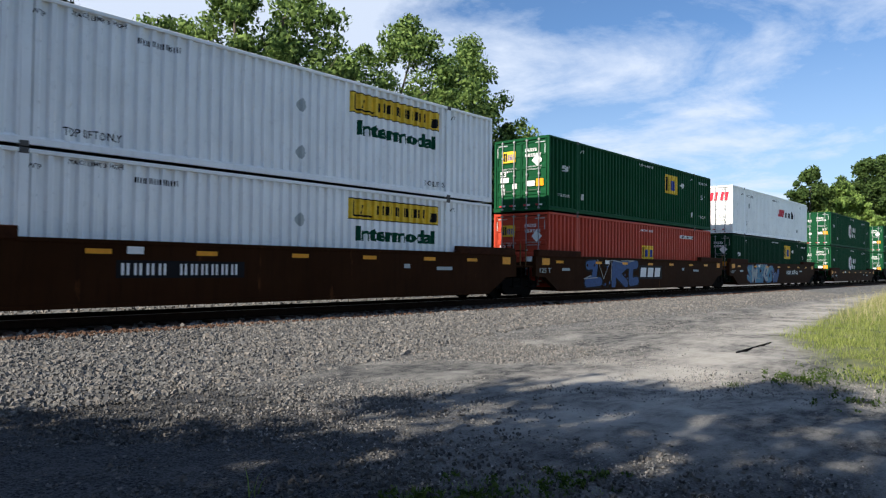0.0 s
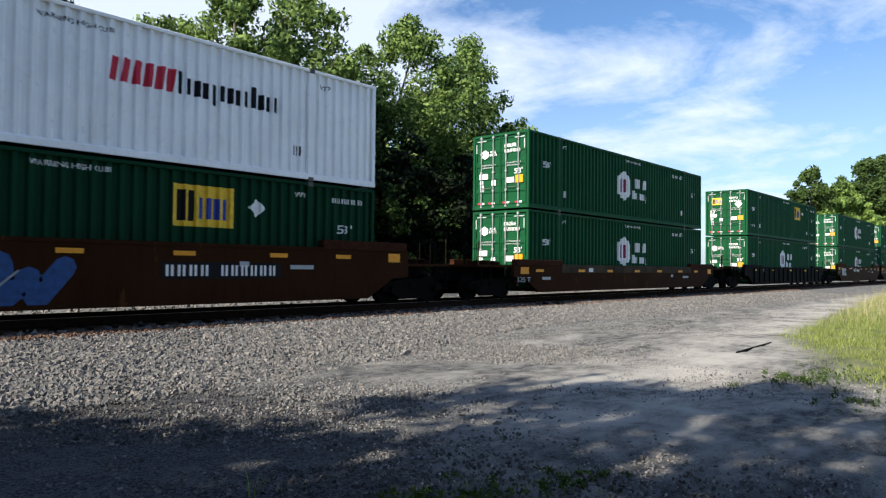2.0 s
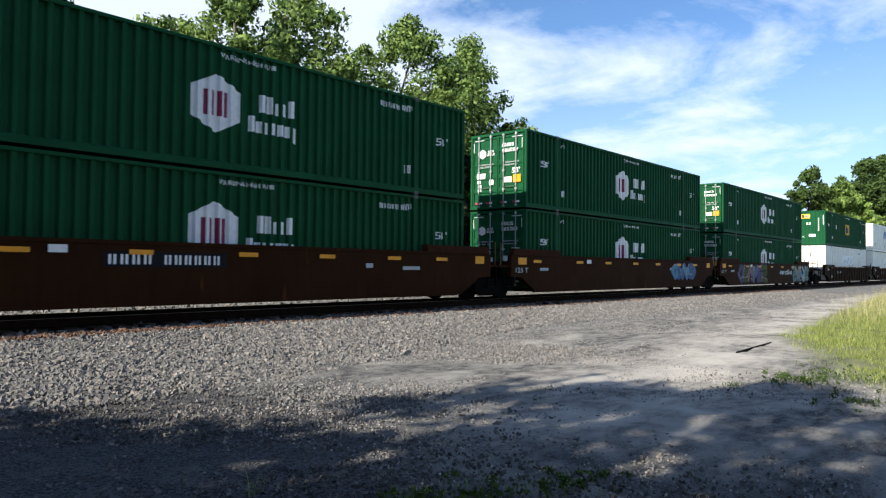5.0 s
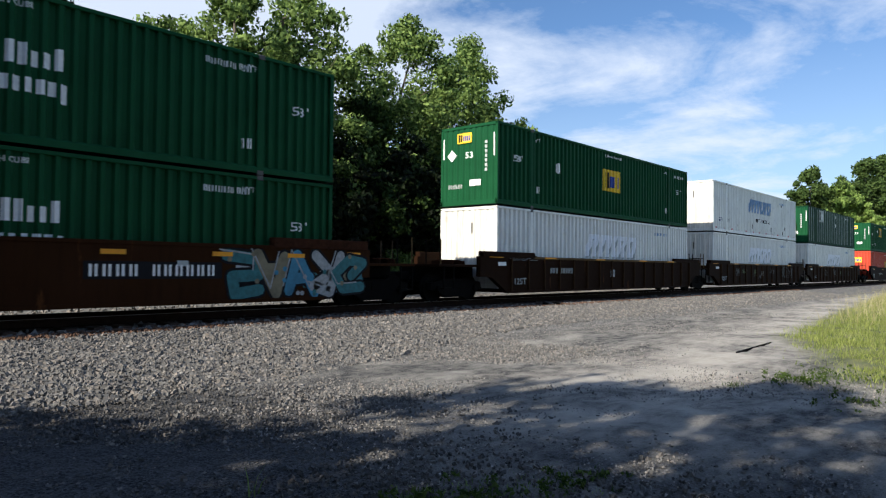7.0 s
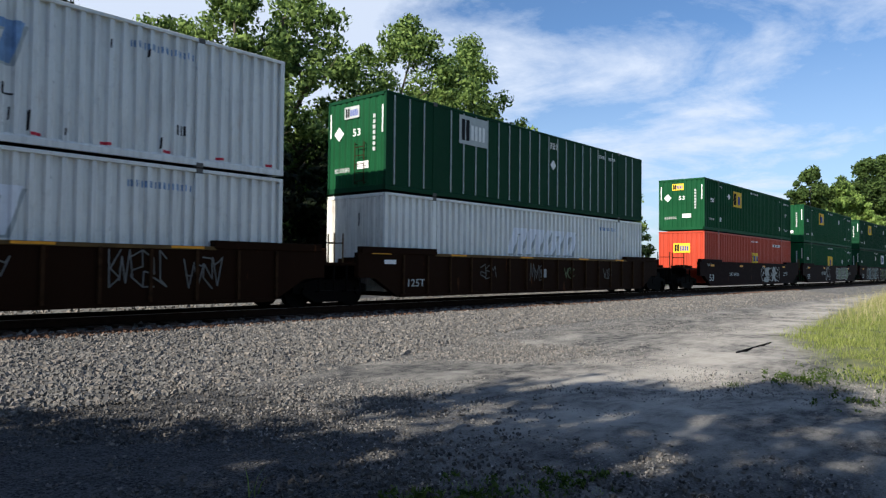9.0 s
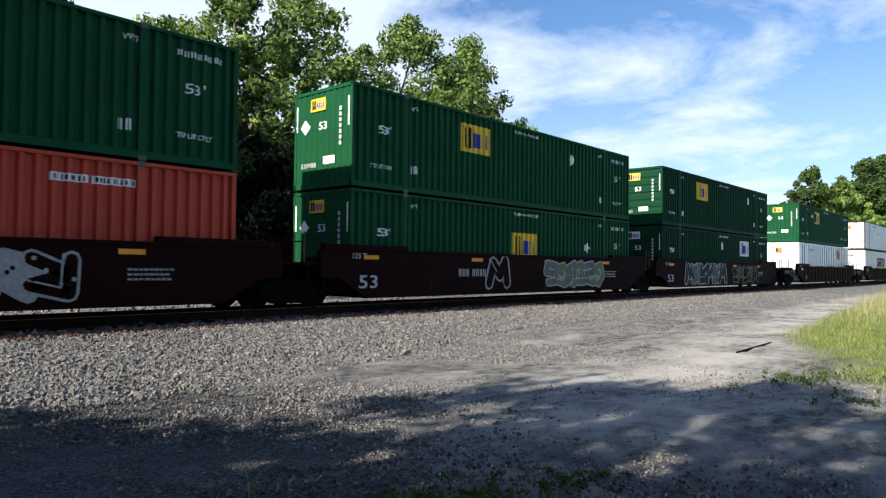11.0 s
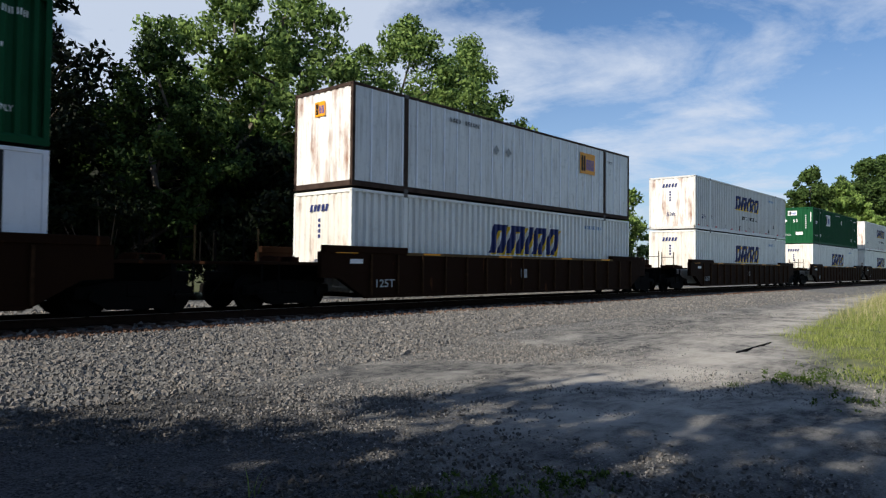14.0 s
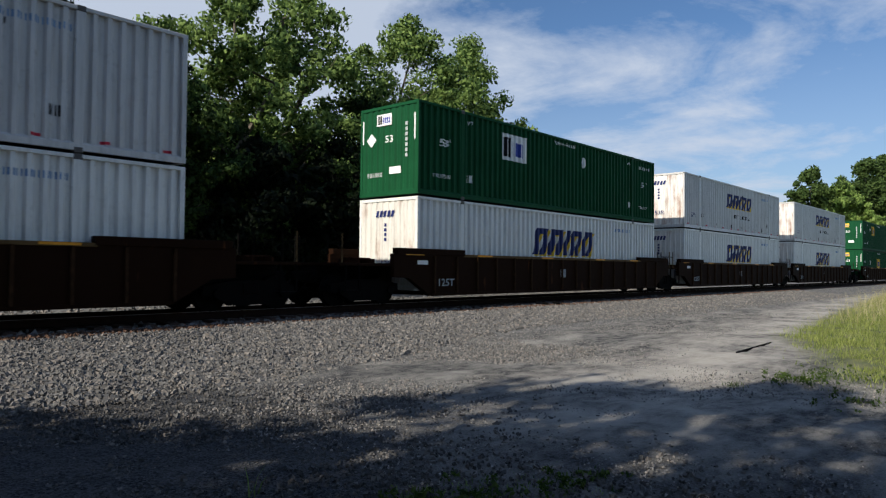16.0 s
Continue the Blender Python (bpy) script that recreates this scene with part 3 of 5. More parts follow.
def make_emp(front, low=False, body=None, label=None, logo_x=10.3, diamond_x=12.4, ribs="v", field=None, lift_words=True, logo_z=1.60):
    body = body or GREEN
    c = container("emp", body, "corr", "x", label or "dark green corrugated steel container with yellow logo panel")
    if front:
        front_end(c, body, WHITE, "emp", ribs, field)
    else:
        door_end(c, body, WHITE, "emp")
    emblem_block(c, logo_x, logo_z, 1.46, 0.92, field or YELLOW, "corr")
    on_side("placard", poly_bm(diamond(diamond_x, logo_z + 0.52, 0.22)), WHITE, c)
    small_marks(c, "corr", WHITE, True, lift_words)
    on_side("number_bar", poly_bm(bars(14.7, 2.42, 1.1, 0.13, 9)), WHITE, c)
    return c


def make_red(front=False):
    c = container("red", RED, "corr", "door", "faded red corrugated steel container with yellow logo panel")
    if front:
        front_end(c, RED, WHITE, "none")
        emblem_block(c, 0.85, 1.70, 0.95, 0.52, YELLOW, "flat", end=True)
    else:
        door_end(c, RED, WHITE, "emp")
    emblem_block(c, 7.8, 1.22, 1.22, 0.64, YELLOW, "corr")
    writing(c, "WARNING HIGH CUBE", 7.6, 2.50, 0.11, 1.4, WHITE, "corr")
    on_side("number_bar", poly_bm([rect(12.2, 2.34, 0.72, 0.16), rect(12.98, 2.34, 0.95, 0.16)]), WHITE, c)
    on_side("number_bar", poly_bm(bars(12.26, 2.37, 0.62, 0.10, 4) + bars(13.04, 2.37, 0.84, 0.10, 5)), BLACK, c, "corr", 0.007)
    return c


def make_xpo():
    c = container("xpo", WHITE_JB, "corr", "door", "white corrugated steel container with red and black logo")
    door_end(c, WHITE_JB, STEEL_DARK, "none")
    on_end("logo_mark", poly_bm([rect(0.60 + 0.62 * i, 2.0, 0.17, 0.5, 0.2) for i in range(3)] + [rect(0.86 + 0.62 * i, 2.0, 0.17, 0.5, 0.2) for i in range(3)]), SIGN_RED, c, -0.012)
    z = 1.58
    h = 0.50
    on_side("logo_mark", poly_bm([rect(8.9 + 0.24 * i, z, 0.16, h, 0.12) for i in range(6)]), SIGN_RED, c)
    on_side("logo_mark", poly_bm([rect(10.36 + 0.205 * i, z - (0.12 if i == 4 else 0), 0.125, h if i in (0, 9) else (0.48 if i == 4 else 0.36)) for i in range(13)]), BLACK, c)
    writing(c, "WARNING HIGH CUBE", 7.55, 2.52, 0.10, 1.48, STEEL_DARK, "corr")
    for x in (1.6, 14.2):
        writing(c, "WTP", x, 2.42, 0.13, 0.34, STEEL_DARK, "corr")
    on_side("number_bar", poly_bm(bars(2.55, 2.38, 1.3, 0.14, 10)), STEEL_DARK, c)
    on_side("marking", poly_bm(bars(2.5, 0.62, 0.28, 0.24, 2) + bars(13.4, 0.62, 0.28, 0.24, 2)), STEEL_DARK, c)
    on_side("placard", poly_bm(diamond(3.0, 1.85, 0.2)), PALE, c)
    return c


def make_hub():
    c = container("hub", GREEN, "corr", "door", "dark green corrugated steel container with white hexagon logo")
    door_end(c, GREEN, WHITE, "hub")
    emblem_hex(c, 6.82, 0.86, "corr")
    small_marks(c, "corr", WHITE)
    on_side("number_bar", poly_bm(bars(12.5, 2.42, 1.2, 0.14, 10)), WHITE, c)
    return c


def make_swift(faded, words, body=None, label=None):
    body = body or WHITE_SW
    c = container("swift", body, "corr", "front", label or ("dull white corrugated container with faded blue lettering" if faded else "dull white corrugated container with bold navy logo"))
    front_end(c, WHITE_WORN if faded else (WHITE_RUSTY if words else WHITE_END), STEEL_DARK if faded else NAVY, "plain" if faded else "swift", "v")
    z = 1.50 if words else 1.26
    if faded:
        emblem_slant(c, 5.9, z, 4.35, 0.80 if words else 0.92, BLUE_PALE if words else GHOST, "corr", PALE)
    else:
        emblem_slant(c, 6.05, z, 4.2, 0.80 if words else 0.98, NAVY, "corr", YELLOW)
    if words:
        writing(c, "INTERMODAL", 7.35, 0.92, 0.22, 2.92, BLACK, "corr")
        x = 0.4
        while x < 15.8:
            on_side("reflector", poly_bm([rect(x, 0.235, 0.20, 0.06)]), SIGN_RED, c, "corr")
            x += 1.27
    rng = random.Random(5 + 2 * faded + words)
    for _ in range(9):
        x, zz, hh = rng.uniform(0.5, 15.6), rng.choice((0.30, 0.45, 2.2)), rng.uniform(0.12, 0.42)
        on_side("scuff", poly_bm([((x, zz), (x + 0.035, zz + 0.02), (x + 0.05, zz + hh), (x + 0.01, zz + hh * 0.9))]), STEEL_DARK, c)
    on_side("number_bar", poly_bm(bars(12.4, 2.36, 1.45, 0.14, 10)), BLUE_PALE, c)
    writing(c, "53ft", 1.0, 0.62, 0.24, 0.48, NAVY, "corr")
    on_side("marking", poly_bm(bars(2.45, 0.66, 0.26, 0.22, 2) + bars(13.4, 0.66, 0.26, 0.22, 2)), STEEL_DARK, c)
    return c


def ladder_mesh():
    bm = bmesh.new()
    for y in (-0.05, -0.45):
        rod(bm, (-0.07, y, 0.25), (-0.07, y, 1.5), 0.015, 6)
        for z in (0.3, 1.45):
            rod(bm, (-0.07, y, z), (0.03, y, z), 0.012, 6)
    for i in range(5):
        rod(bm, (-0.07, -0.05, 0.35 + 0.25 * i), (-0.07, -0.45, 0.35 + 0.25 * i), 0.012, 6)
    return bm


def make_ribbed_green():
    c = container("emp", DARK_GREEN, "flat", "front", "dark green sheet-sided container with pale vertical ribs")
    front_end(c, GREEN, WHITE, "emp", field=PALE)
    ribs_on_side(c, PALE_RIB, 0.62, 0.055, 0.025)
    part("ladder", ladder_mesh(), RUSTY, c, "dark steel ladder on the end wall")
    emblem_block(c, 3.2, 1.82, 1.46, 0.92, PALE, "flat", lift=0.029, inks=(BLACK, WHITE))
    on_side("placard", poly_bm(diamond(8.7, 1.75, 0.2)), WHITE, c, "flat", 0.029)
    on_side("marking", poly_bm(bars(8.5, 2.35, 0.55, 0.24, 3) + bars(12.2, 2.45, 0.5, 0.14, 3) + bars(13.0, 2.45, 0.6, 0.14, 4)), WHITE, c, "flat", 0.029)
    return c


def make_ribbed_white():
    c = container("emp", WHITE_RIB, "flat", "front", "white panelled container with dark vertical posts")
    front_end(c, WHITE_RIB, STEEL_DARK, "box", "v")
    ribs_on_side(c, STEEL_DARK, 0.60, 0.10, 0.012, 0.95)
    emblem_block(c, 11.56, 1.72, 1.48, 0.92, AMBER, "flat", lift=0.018)
    on_side("number_bar", poly_bm(bars(2.75, 2.30, 1.4, 0.18, 9)), STEEL_DARK, c, "flat", 0.016)
    on_side("placard", poly_bm(diamond(8.2, 1.35, 0.16) + diamond(8.75, 1.35, 0.18)), SPRAY_GREY, c, "flat", 0.016)
    return c


def make_rusty_white():
    c = container("emp", WHITE_SIDE, "flat", "front", "rust-streaked white sheet-sided container with small amber logo", DARK_RAIL)
    front_end(c, WHITE_RUSTY, STEEL_DARK, "box", "v")
    ribs_on_side(c, WHITE_RIB, 0.61, 0.06, 0.03, 0.7)
    emblem_block(c, 11.9, 1.68, 1.18, 0.84, AMBER, "flat", lift=0.035)
    on_side("number_bar", poly_bm(bars(4.0, 2.42, 0.55, 0.14, 4) + bars(4.75, 2.42, 0.75, 0.14, 6)), STEEL_DARK, c, "flat", 0.034)
    on_side("placard", poly_bm(diamond(6.4, 1.85, 0.17) + diamond(7.1, 1.85, 0.17)), SPRAY_GREY, c, "flat", 0.034)
    writing(c, "WTP", 14.2, 2.3, 0.13, 0.4, STEEL_DARK, "flat")
    return c

# ---- well cars ----
RAIL_Z = 0.48
TRACK_Y = 15.47


def wheel_mesh():
    bm = bmesh.new()
    rod(bm, (0, -0.065, 0), (0, 0.065, 0), 0.42, 20)
    rod(bm, (0, 0.03, 0), (0, 0.095, 0), 0.455, 20)
    rod(bm, (0, -0.14, 0), (0, -0.06, 0), 0.12, 10)
    bmesh.ops.recalc_face_normals(bm, faces=bm.faces)
    me = bpy.data.meshes.new("wheel")
    bm.to_mesh(me)
    bm.free()
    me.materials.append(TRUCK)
    return me


WHEEL = wheel_mesh()


def bogie(car, x, z0):
    """Two side frames, four wheels, springs and bolster."""
    bm = bmesh.new()
    for s in (-1, 1):
        y0, y1 = sorted((s * 0.92, s * 1.08))
        prism(bm, [(x - 1.25, 0.38), (x - 0.95, 0.36), (x - 0.55, 0.14), (x + 0.55, 0.14), (x + 0.95, 0.36), (x + 1.25, 0.38), (x + 1.22, 0.60), (x + 0.5, 0.72), (x - 0.5, 0.72), (x - 1.22, 0.60)], y0, y1)
        for k in (-0.16, 0.0, 0.16):
            rod(bm, (x + k, s * 1.0, 0.20), (x + k, s * 1.0, 0.56), 0.07, 8)
        for k in (-0.89, 0.89):
            rod(bm, (x + k, s * 1.06, 0.42), (x + k, s * 1.16, 0.42), 0.11, 10)
    box(bm, x - 0.22, x + 0.22, -1.1, 1.1, 0.40, 0.66, 0.02)
    bmesh.ops.recalc_face_normals(bm, faces=bm.faces)
    fr = part("bogie", bm, TRUCK, car, "near-black cast steel bogie")
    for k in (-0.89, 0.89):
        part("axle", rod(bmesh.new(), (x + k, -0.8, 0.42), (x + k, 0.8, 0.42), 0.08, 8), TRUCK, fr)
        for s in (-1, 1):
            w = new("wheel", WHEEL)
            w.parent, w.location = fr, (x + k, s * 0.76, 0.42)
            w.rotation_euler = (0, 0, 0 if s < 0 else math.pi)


SWEEPS = (
    ((0.85, 0.95), (0.1, 0.85), (0.15, 0.5), (0.85, 0.45), (0.8, 0.05), (0.05, 0.1)),
    ((0.1, 0.95), (0.25, 0.05), (0.5, 0.6), (0.75, 0.05), (0.95, 0.95)),
    ((0.2, 0.0), (0.25, 0.95), (0.9, 0.8), (0.3, 0.45), (0.95, 0.0)),
    ((0.9, 0.8), (0.35, 0.95), (0.05, 0.5), (0.35, 0.05), (0.9, 0.2), (0.55, 0.5)),
    ((0.05, 0.9), (0.95, 0.95), (0.5, 0.85), (0.45, 0.0), (0.9, 0.1)),
    ((0.1, 0.0), (0.5, 1.0), (0.9, 0.0), (0.7, 0.4), (0.25, 0.35)),
)


def stroke(bm, path, w, y):
    """One broad painted line: a strip for each leg, a round dab at each bend."""
    for i, (px, pz) in enumerate(path):
        bm.faces.new([bm.verts.new((px + w * math.cos(k * math.pi / 4), y - 0.0002 * (i % 2), pz + w * math.sin(k * math.pi / 4))) for k in range(8)])
        if i:
            a, b = Vector((path[i - 1][0], 0, path[i - 1][1])), Vector((px, 0, pz))
            d = b - a
            side = Vector((-d.z, 0, d.x)).normalized() * w
            bm.faces.new([bm.verts.new(Vector((q.x, y - 0.0004, q.z))) for q in (a + side, a - side, b - side, b + side)])


def stripe_letters(parent, seed, x, z, w, h, inks, y, n=5):
    """A sprayed tag: interlocked broad sweeps with an outline, a fill, bright edges, clouds and dots."""
    rng = random.Random(seed)
    step = w / n
    bold = min(step * 0.17, h * 0.15)
    if len(inks) == 1:
        bm = bmesh.new()
        for k in range(n):
            path = [(x + (k - 0.15 + u * 1.3) * step, z + h * min(1, max(0, 1 - v + rng.uniform(-0.3, 0.3)))) for u, v in SWEEPS[rng.randrange(len(SWEEPS))]]
            stroke(bm, path, 0.016, y - 0.004)
        flip_near(bm)
        part("graffiti", bm, inks[0], parent)
        return
    layers = {}

    def layer(ink, depth):
        return layers.setdefault((depth, ink.name), (bmesh.new(), ink))[0]
    if h > 0.7:
        for k in range(2 * n):
            cx, cz, r = x + rng.uniform(0.05, 0.95) * w, z + rng.uniform(0.15, 0.7) * h, h * rng.uniform(0.13, 0.25)
            ring = [(cx + r * rng.uniform(0.8, 1.5) * math.cos(t * 0.52), cz + r * rng.uniform(0.75, 1.1) * math.sin(t * 0.52)) for t in range(12)]
            bm = layer(inks[1 + k % (len(inks) - 1)], 0)
            bm.faces.new([bm.verts.new((px, y - 0.001 - 0.0002 * k, min(max(pz, z), z + h))) for px, pz in ring])
    for k in range(n):
        lean = rng.uniform(-0.1, 0.25)
        flip_u, flip_v = rng.random() < 0.5, rng.random() < 0.6
        path = []
        for u, v in SWEEPS[rng.randrange(len(SWEEPS))]:
            u, v = (1 - u if flip_u else u), (1 - v if flip_v else v)
            pz = z + h * (0.13 + 0.74 * min(1, max(0, v + rng.uniform(-0.08, 0.08))))
            path.append((x + (k - 0.12 + u * 1.24 + rng.uniform(-0.1, 0.1)) * step + lean * (pz - z - h / 2), pz))
        stroke(layer(inks[0], 1), path, bold * 1.45, y - 0.004 - 0.0006 * k)
        stroke(layer(inks[1 + k % (len(inks) - 1)], 2), path, bold, y - 0.0085 - 0.0006 * k)
        if h > 0.7:
            edge = [(px - bold * 1.25, pz + bold * 0.9) for px, pz in path[:3]]
            stroke(layer(SPRAY_GREY, 3), edge, 0.018, y - 0.0135)
            for _ in range(3):
                dx, dz = x + (k + rng.random()) * step, z + h * rng.uniform(0.1, 0.9)
                stroke(layer(inks[1 + (k + 1) % (len(inks) - 1)], 3), [(dx, dz)], 0.05 * h, y - 0.0145)
    for depth, ink in sorted(layers):
        bm, mat = layers[depth, ink]
        flip_near(bm)
        part("graffiti", bm, mat, parent)


def flip_near(bm):
    for f in bm.faces:
        f.normal_update()
        if f.normal.y > 0:
            f.normal_flip()


def flat_on(name, polys, mat, parent, y, lift=0.004):
    bm = poly_bm(polys)
    for v in bm.verts:
        v.co.y = y - lift
    flip_near(bm)
    return part(name, bm, mat, parent)


def flat_text(s, x, z, h, w, mat, parent, y, lift=0.004):
    bm = fit_width(text_bm(s, h), x, z, w)
    for v in bm.verts:
        v.co.y = y - lift
    flip_near(bm)
    return part("lettering", bm, mat, parent)


CAR_LOOKS = {
    # body, box colour, sill top, box top, ribbed
    "ttx": (BROWN, RUSTY, 2.03, 2.24, False, "brown painted steel well car with yellow reflectors"),
    "low": (BROWN, RUSTY, 1.70, 1.87, False, "brown and tan low-sided steel well car with yellow reflectors"),
    "black": (BLACK_CAR, BLACK_CAR, 1.80, 1.92, True, "black steel well car with vertical stiffeners"),
    "ribbed": (BROWN_DARK, BROWN_DARK, 1.96, 2.11, True, "dark rusty brown ribbed steel well car"),
    "maroon": (MAROON_CAR, MAROON_CAR, 2.02, 2.15, False, "dark maroon steel well car with spray-painted tags"),
}
SIDE_Y = -1.505


def well_car(look_name, first, last, words=(), tags=()):
    """One well: deep side sills, end platforms, floor beams, bogies. Heights are above the rail."""
    body, boxes, top, box_top, ribbed, label = CAR_LOOKS[look_name]
    top, box_top = top - RAIL_Z, box_top - RAIL_Z
    bot = 0.72 - RAIL_Z
    c = empty("well_car", pose(0, 0, 0), label, "rail wagon", "well cars of the train")
    left = -3.05 if first else -1.70
    right = CL + (3.05 if last else 1.70)
    for s in (-1, 1):
        y0, y1 = sorted((s * 1.505, s * 1.33))
        bm = bmesh.new()
        prism(bm, [(0.35, bot), (CL - 0.35, bot), (CL + 0.55, bot + 0.52), (CL + 1.15, bot + 0.55), (CL + 1.15, top - 0.02), (CL + 0.4, top), (-0.4, top), (-1.15, top - 0.02), (-1.15, bot + 0.55), (-0.55, bot + 0.52)], y0, y1)
        bmesh.ops.recalc_face_normals(bm, faces=bm.faces)
        side = part("side_sill", bm, body, c)
        # cap along the top and the bottom edge
        ya, yb = sorted((s * 1.53, s * 1.32))
        deep = 0.30 if look_name == "low" else 0.07
        part("top_chord", box(bmesh.new(), 1.9, CL - 1.9, ya, yb, top - deep, top + 0.012, 0.006), {"ribbed": CHORD_TAN, "low": BAND_TAN}.get(look_name, body), side)
        part("bottom_chord", box(bmesh.new(), 0.4, CL - 0.4, ya, yb, bot - 0.02, bot + 0.07, 0.006), body, side)
        for x0 in (-1.05, CL - 1.95):
            part("end_box", box(bmesh.new(), x0, x0 + 3.0, ya - (0.012 if s < 0 else 0), yb + (0.012 if s > 0 else 0), top - 0.04, box_top, 0.015), boxes, side)
        if ribbed and s < 0:
            k = 0
            x = 0.5
            while x < CL - 0.3:
                part("stiffener", box(bmesh.new(), x, x + 0.07, -1.565, -1.50, bot + 0.06, top - 0.06, 0.006), RIB_TAN if look_name == "ribbed" else body, side)
                x += 1.02
    for x in (0.25, 2.0, 4.9, 8.0, 11.1, 13.9, CL - 0.45):
        part("floor_beam", box(bmesh.new(), x, x + 0.22, -1.34, 1.34, bot, 0.81 - RAIL_Z - 0.002, 0.006), body, c)
    for e, (xa, xb, open_end) in enumerate(((left, -0.12, first), (CL + 0.12, right, last))):
        deck = box(bmesh.new(), xa, xb, -1.40, 1.40, 1.10, 1.18, 0.01)
        plat = part("end_platform", deck, body, c)
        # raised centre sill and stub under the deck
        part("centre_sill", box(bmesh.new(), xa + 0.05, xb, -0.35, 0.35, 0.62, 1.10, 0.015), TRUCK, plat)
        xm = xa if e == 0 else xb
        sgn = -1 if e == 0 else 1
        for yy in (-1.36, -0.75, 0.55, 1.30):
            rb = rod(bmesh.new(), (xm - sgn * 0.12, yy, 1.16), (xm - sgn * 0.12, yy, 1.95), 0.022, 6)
            # near posts: rust colour with sunlight put into it
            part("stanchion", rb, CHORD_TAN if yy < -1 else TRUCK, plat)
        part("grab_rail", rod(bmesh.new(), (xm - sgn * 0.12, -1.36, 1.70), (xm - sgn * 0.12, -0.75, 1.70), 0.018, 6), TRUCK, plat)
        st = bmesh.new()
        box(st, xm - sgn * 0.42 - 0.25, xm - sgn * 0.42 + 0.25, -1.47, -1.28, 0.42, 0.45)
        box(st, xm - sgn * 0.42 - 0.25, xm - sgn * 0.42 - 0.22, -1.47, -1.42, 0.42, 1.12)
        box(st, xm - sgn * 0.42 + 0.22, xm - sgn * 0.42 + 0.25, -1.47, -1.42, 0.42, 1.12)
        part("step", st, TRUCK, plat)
        gr = bmesh.new()
        for i in range(2):
            yy = -1.06 + i * 0.24
            box(gr, xm - sgn * 1.05 - 0.35, xm - sgn * 1.05 + 0.35, yy, yy + 0.16, 1.30, 1.33, 0.004)
        box(gr, xm - sgn * 1.05 - 0.30, xm - sgn * 1.05 - 0.26, -1.3, -0.4, 1.18, 1.30)
        box(gr, xm - sgn * 1.05 + 0.26, xm - sgn * 1.05 + 0.30, -1.3, -0.4, 1.18, 1.30)
        part("crossover_walkway", gr, RUSTY, plat, "rusted steel grating walkway")
        if open_end:
            cb = bmesh.new()
            x0, x1 = sorted((xm, xm + sgn * 0.42))
            box(cb, x0, x1, -0.16, 0.16, 0.68, 0.94, 0.03)
            rod(cb, (xm + sgn * 0.05, -0.35, 0.85), (xm + sgn * 0.38, -0.15, 0.35), 0.025, 6)
            part("coupler", cb, TRUCK, plat)
            bw = bmesh.new()
            bmesh.ops.create_cone(bw, cap_ends=False, segments=16, radius1=0.27, radius2=0.27, depth=0.03, matrix=pose(xm - sgn * 0.3, 0.95, 1.72, 90, 0, 90))
            rod(bw, (xm - sgn * 0.3, 0.95, 1.2), (xm - sgn * 0.3, 0.95, 1.95), 0.02, 6)
            part("brake_wheel", bw, TRUCK, plat)
    bogie(c, -1.82 if first else -1.72, 0)
    if last:
        bogie(c, CL + 1.82, 0)
    y = SIDE_Y - (0.0)
    if look_name in ("ttx", "low"):
        for x in (0.15, 3.1, 5.4, 7.9, 10.2, 12.6, 14.6):
            flat_on("reflector", [rect(x, top - 0.27, 0.50, 0.10)], AMBER, c, y - 0.026)
        flat_on("reflector", [rect(-0.75, top - 0.34, 0.50, 0.24)], AMBER, c, y)
        flat_on("reflector", [rect(CL + 0.35, top - 0.34, 0.45, 0.24)], AMBER, c, y)
        flat_on("sticker", [rect(3.9, top - 0.26, 0.34, 0.15)], WHITE, c, y - 0.026)
        flat_on("marking", [rect(0.6, top - 0.55, 0.55, 0.10), rect(13.2, top - 0.55, 0.7, 0.10), rect(11.8, top - 0.5, 0.25, 0.12)], PALE, c, y)
        flat_text("125 T", -0.95 + 0.05, top - 0.62, 0.17, 0.75, PALE, c, y)
    elif look_name == "ribbed":
        for x in (-0.7, 2.6, 6.3, 10.2, 13.2):
            flat_on("reflector", [rect(x, top - 0.05, 0.75, 0.055)], AMBER, c, y - 0.03)
        flat_text("125T", 0.75, 0.52, 0.22, 0.7, PALE, c, y)
        flat_on("sticker", [rect(7.6, 0.75, 0.36, 0.30)], SPRAY_GREY, c, y)
        flat_on("sticker", [rect(-0.2, top - 0.32, 0.45, 0.12)], WHITE, c, y)
    elif look_name == "black":
        for x in (0.6, 4.2, 8.2, 12.0, 15.3):
            flat_on("reflector", [rect(x, top - 0.24, 0.45, 0.07)], YELLOW, c, y)
        flat_on("number_bar", bars(2.3, top - 0.3, 0.25, 0.16, 2), PALE, c, y)
    else:
        for x in (0.3, 4.9, 9.1, 13.4):
            flat_on("reflector", [rect(x, top - 0.26, 0.55, 0.11)], AMBER, c, y)
        flat_text("53", 0.13, 0.50, 0.36, 0.68, PALE, c, y)
        flat_text("125 T", -0.1, top - 0.24, 0.14, 0.5, PALE, c, y)
        flat_on("lettering", bars(13.6, 0.95, 1.0, 0.05, 9) + bars(13.6, 0.85, 0.9, 0.05, 8) + bars(13.6, 0.75, 0.95, 0.05, 8), PALE, c, y)
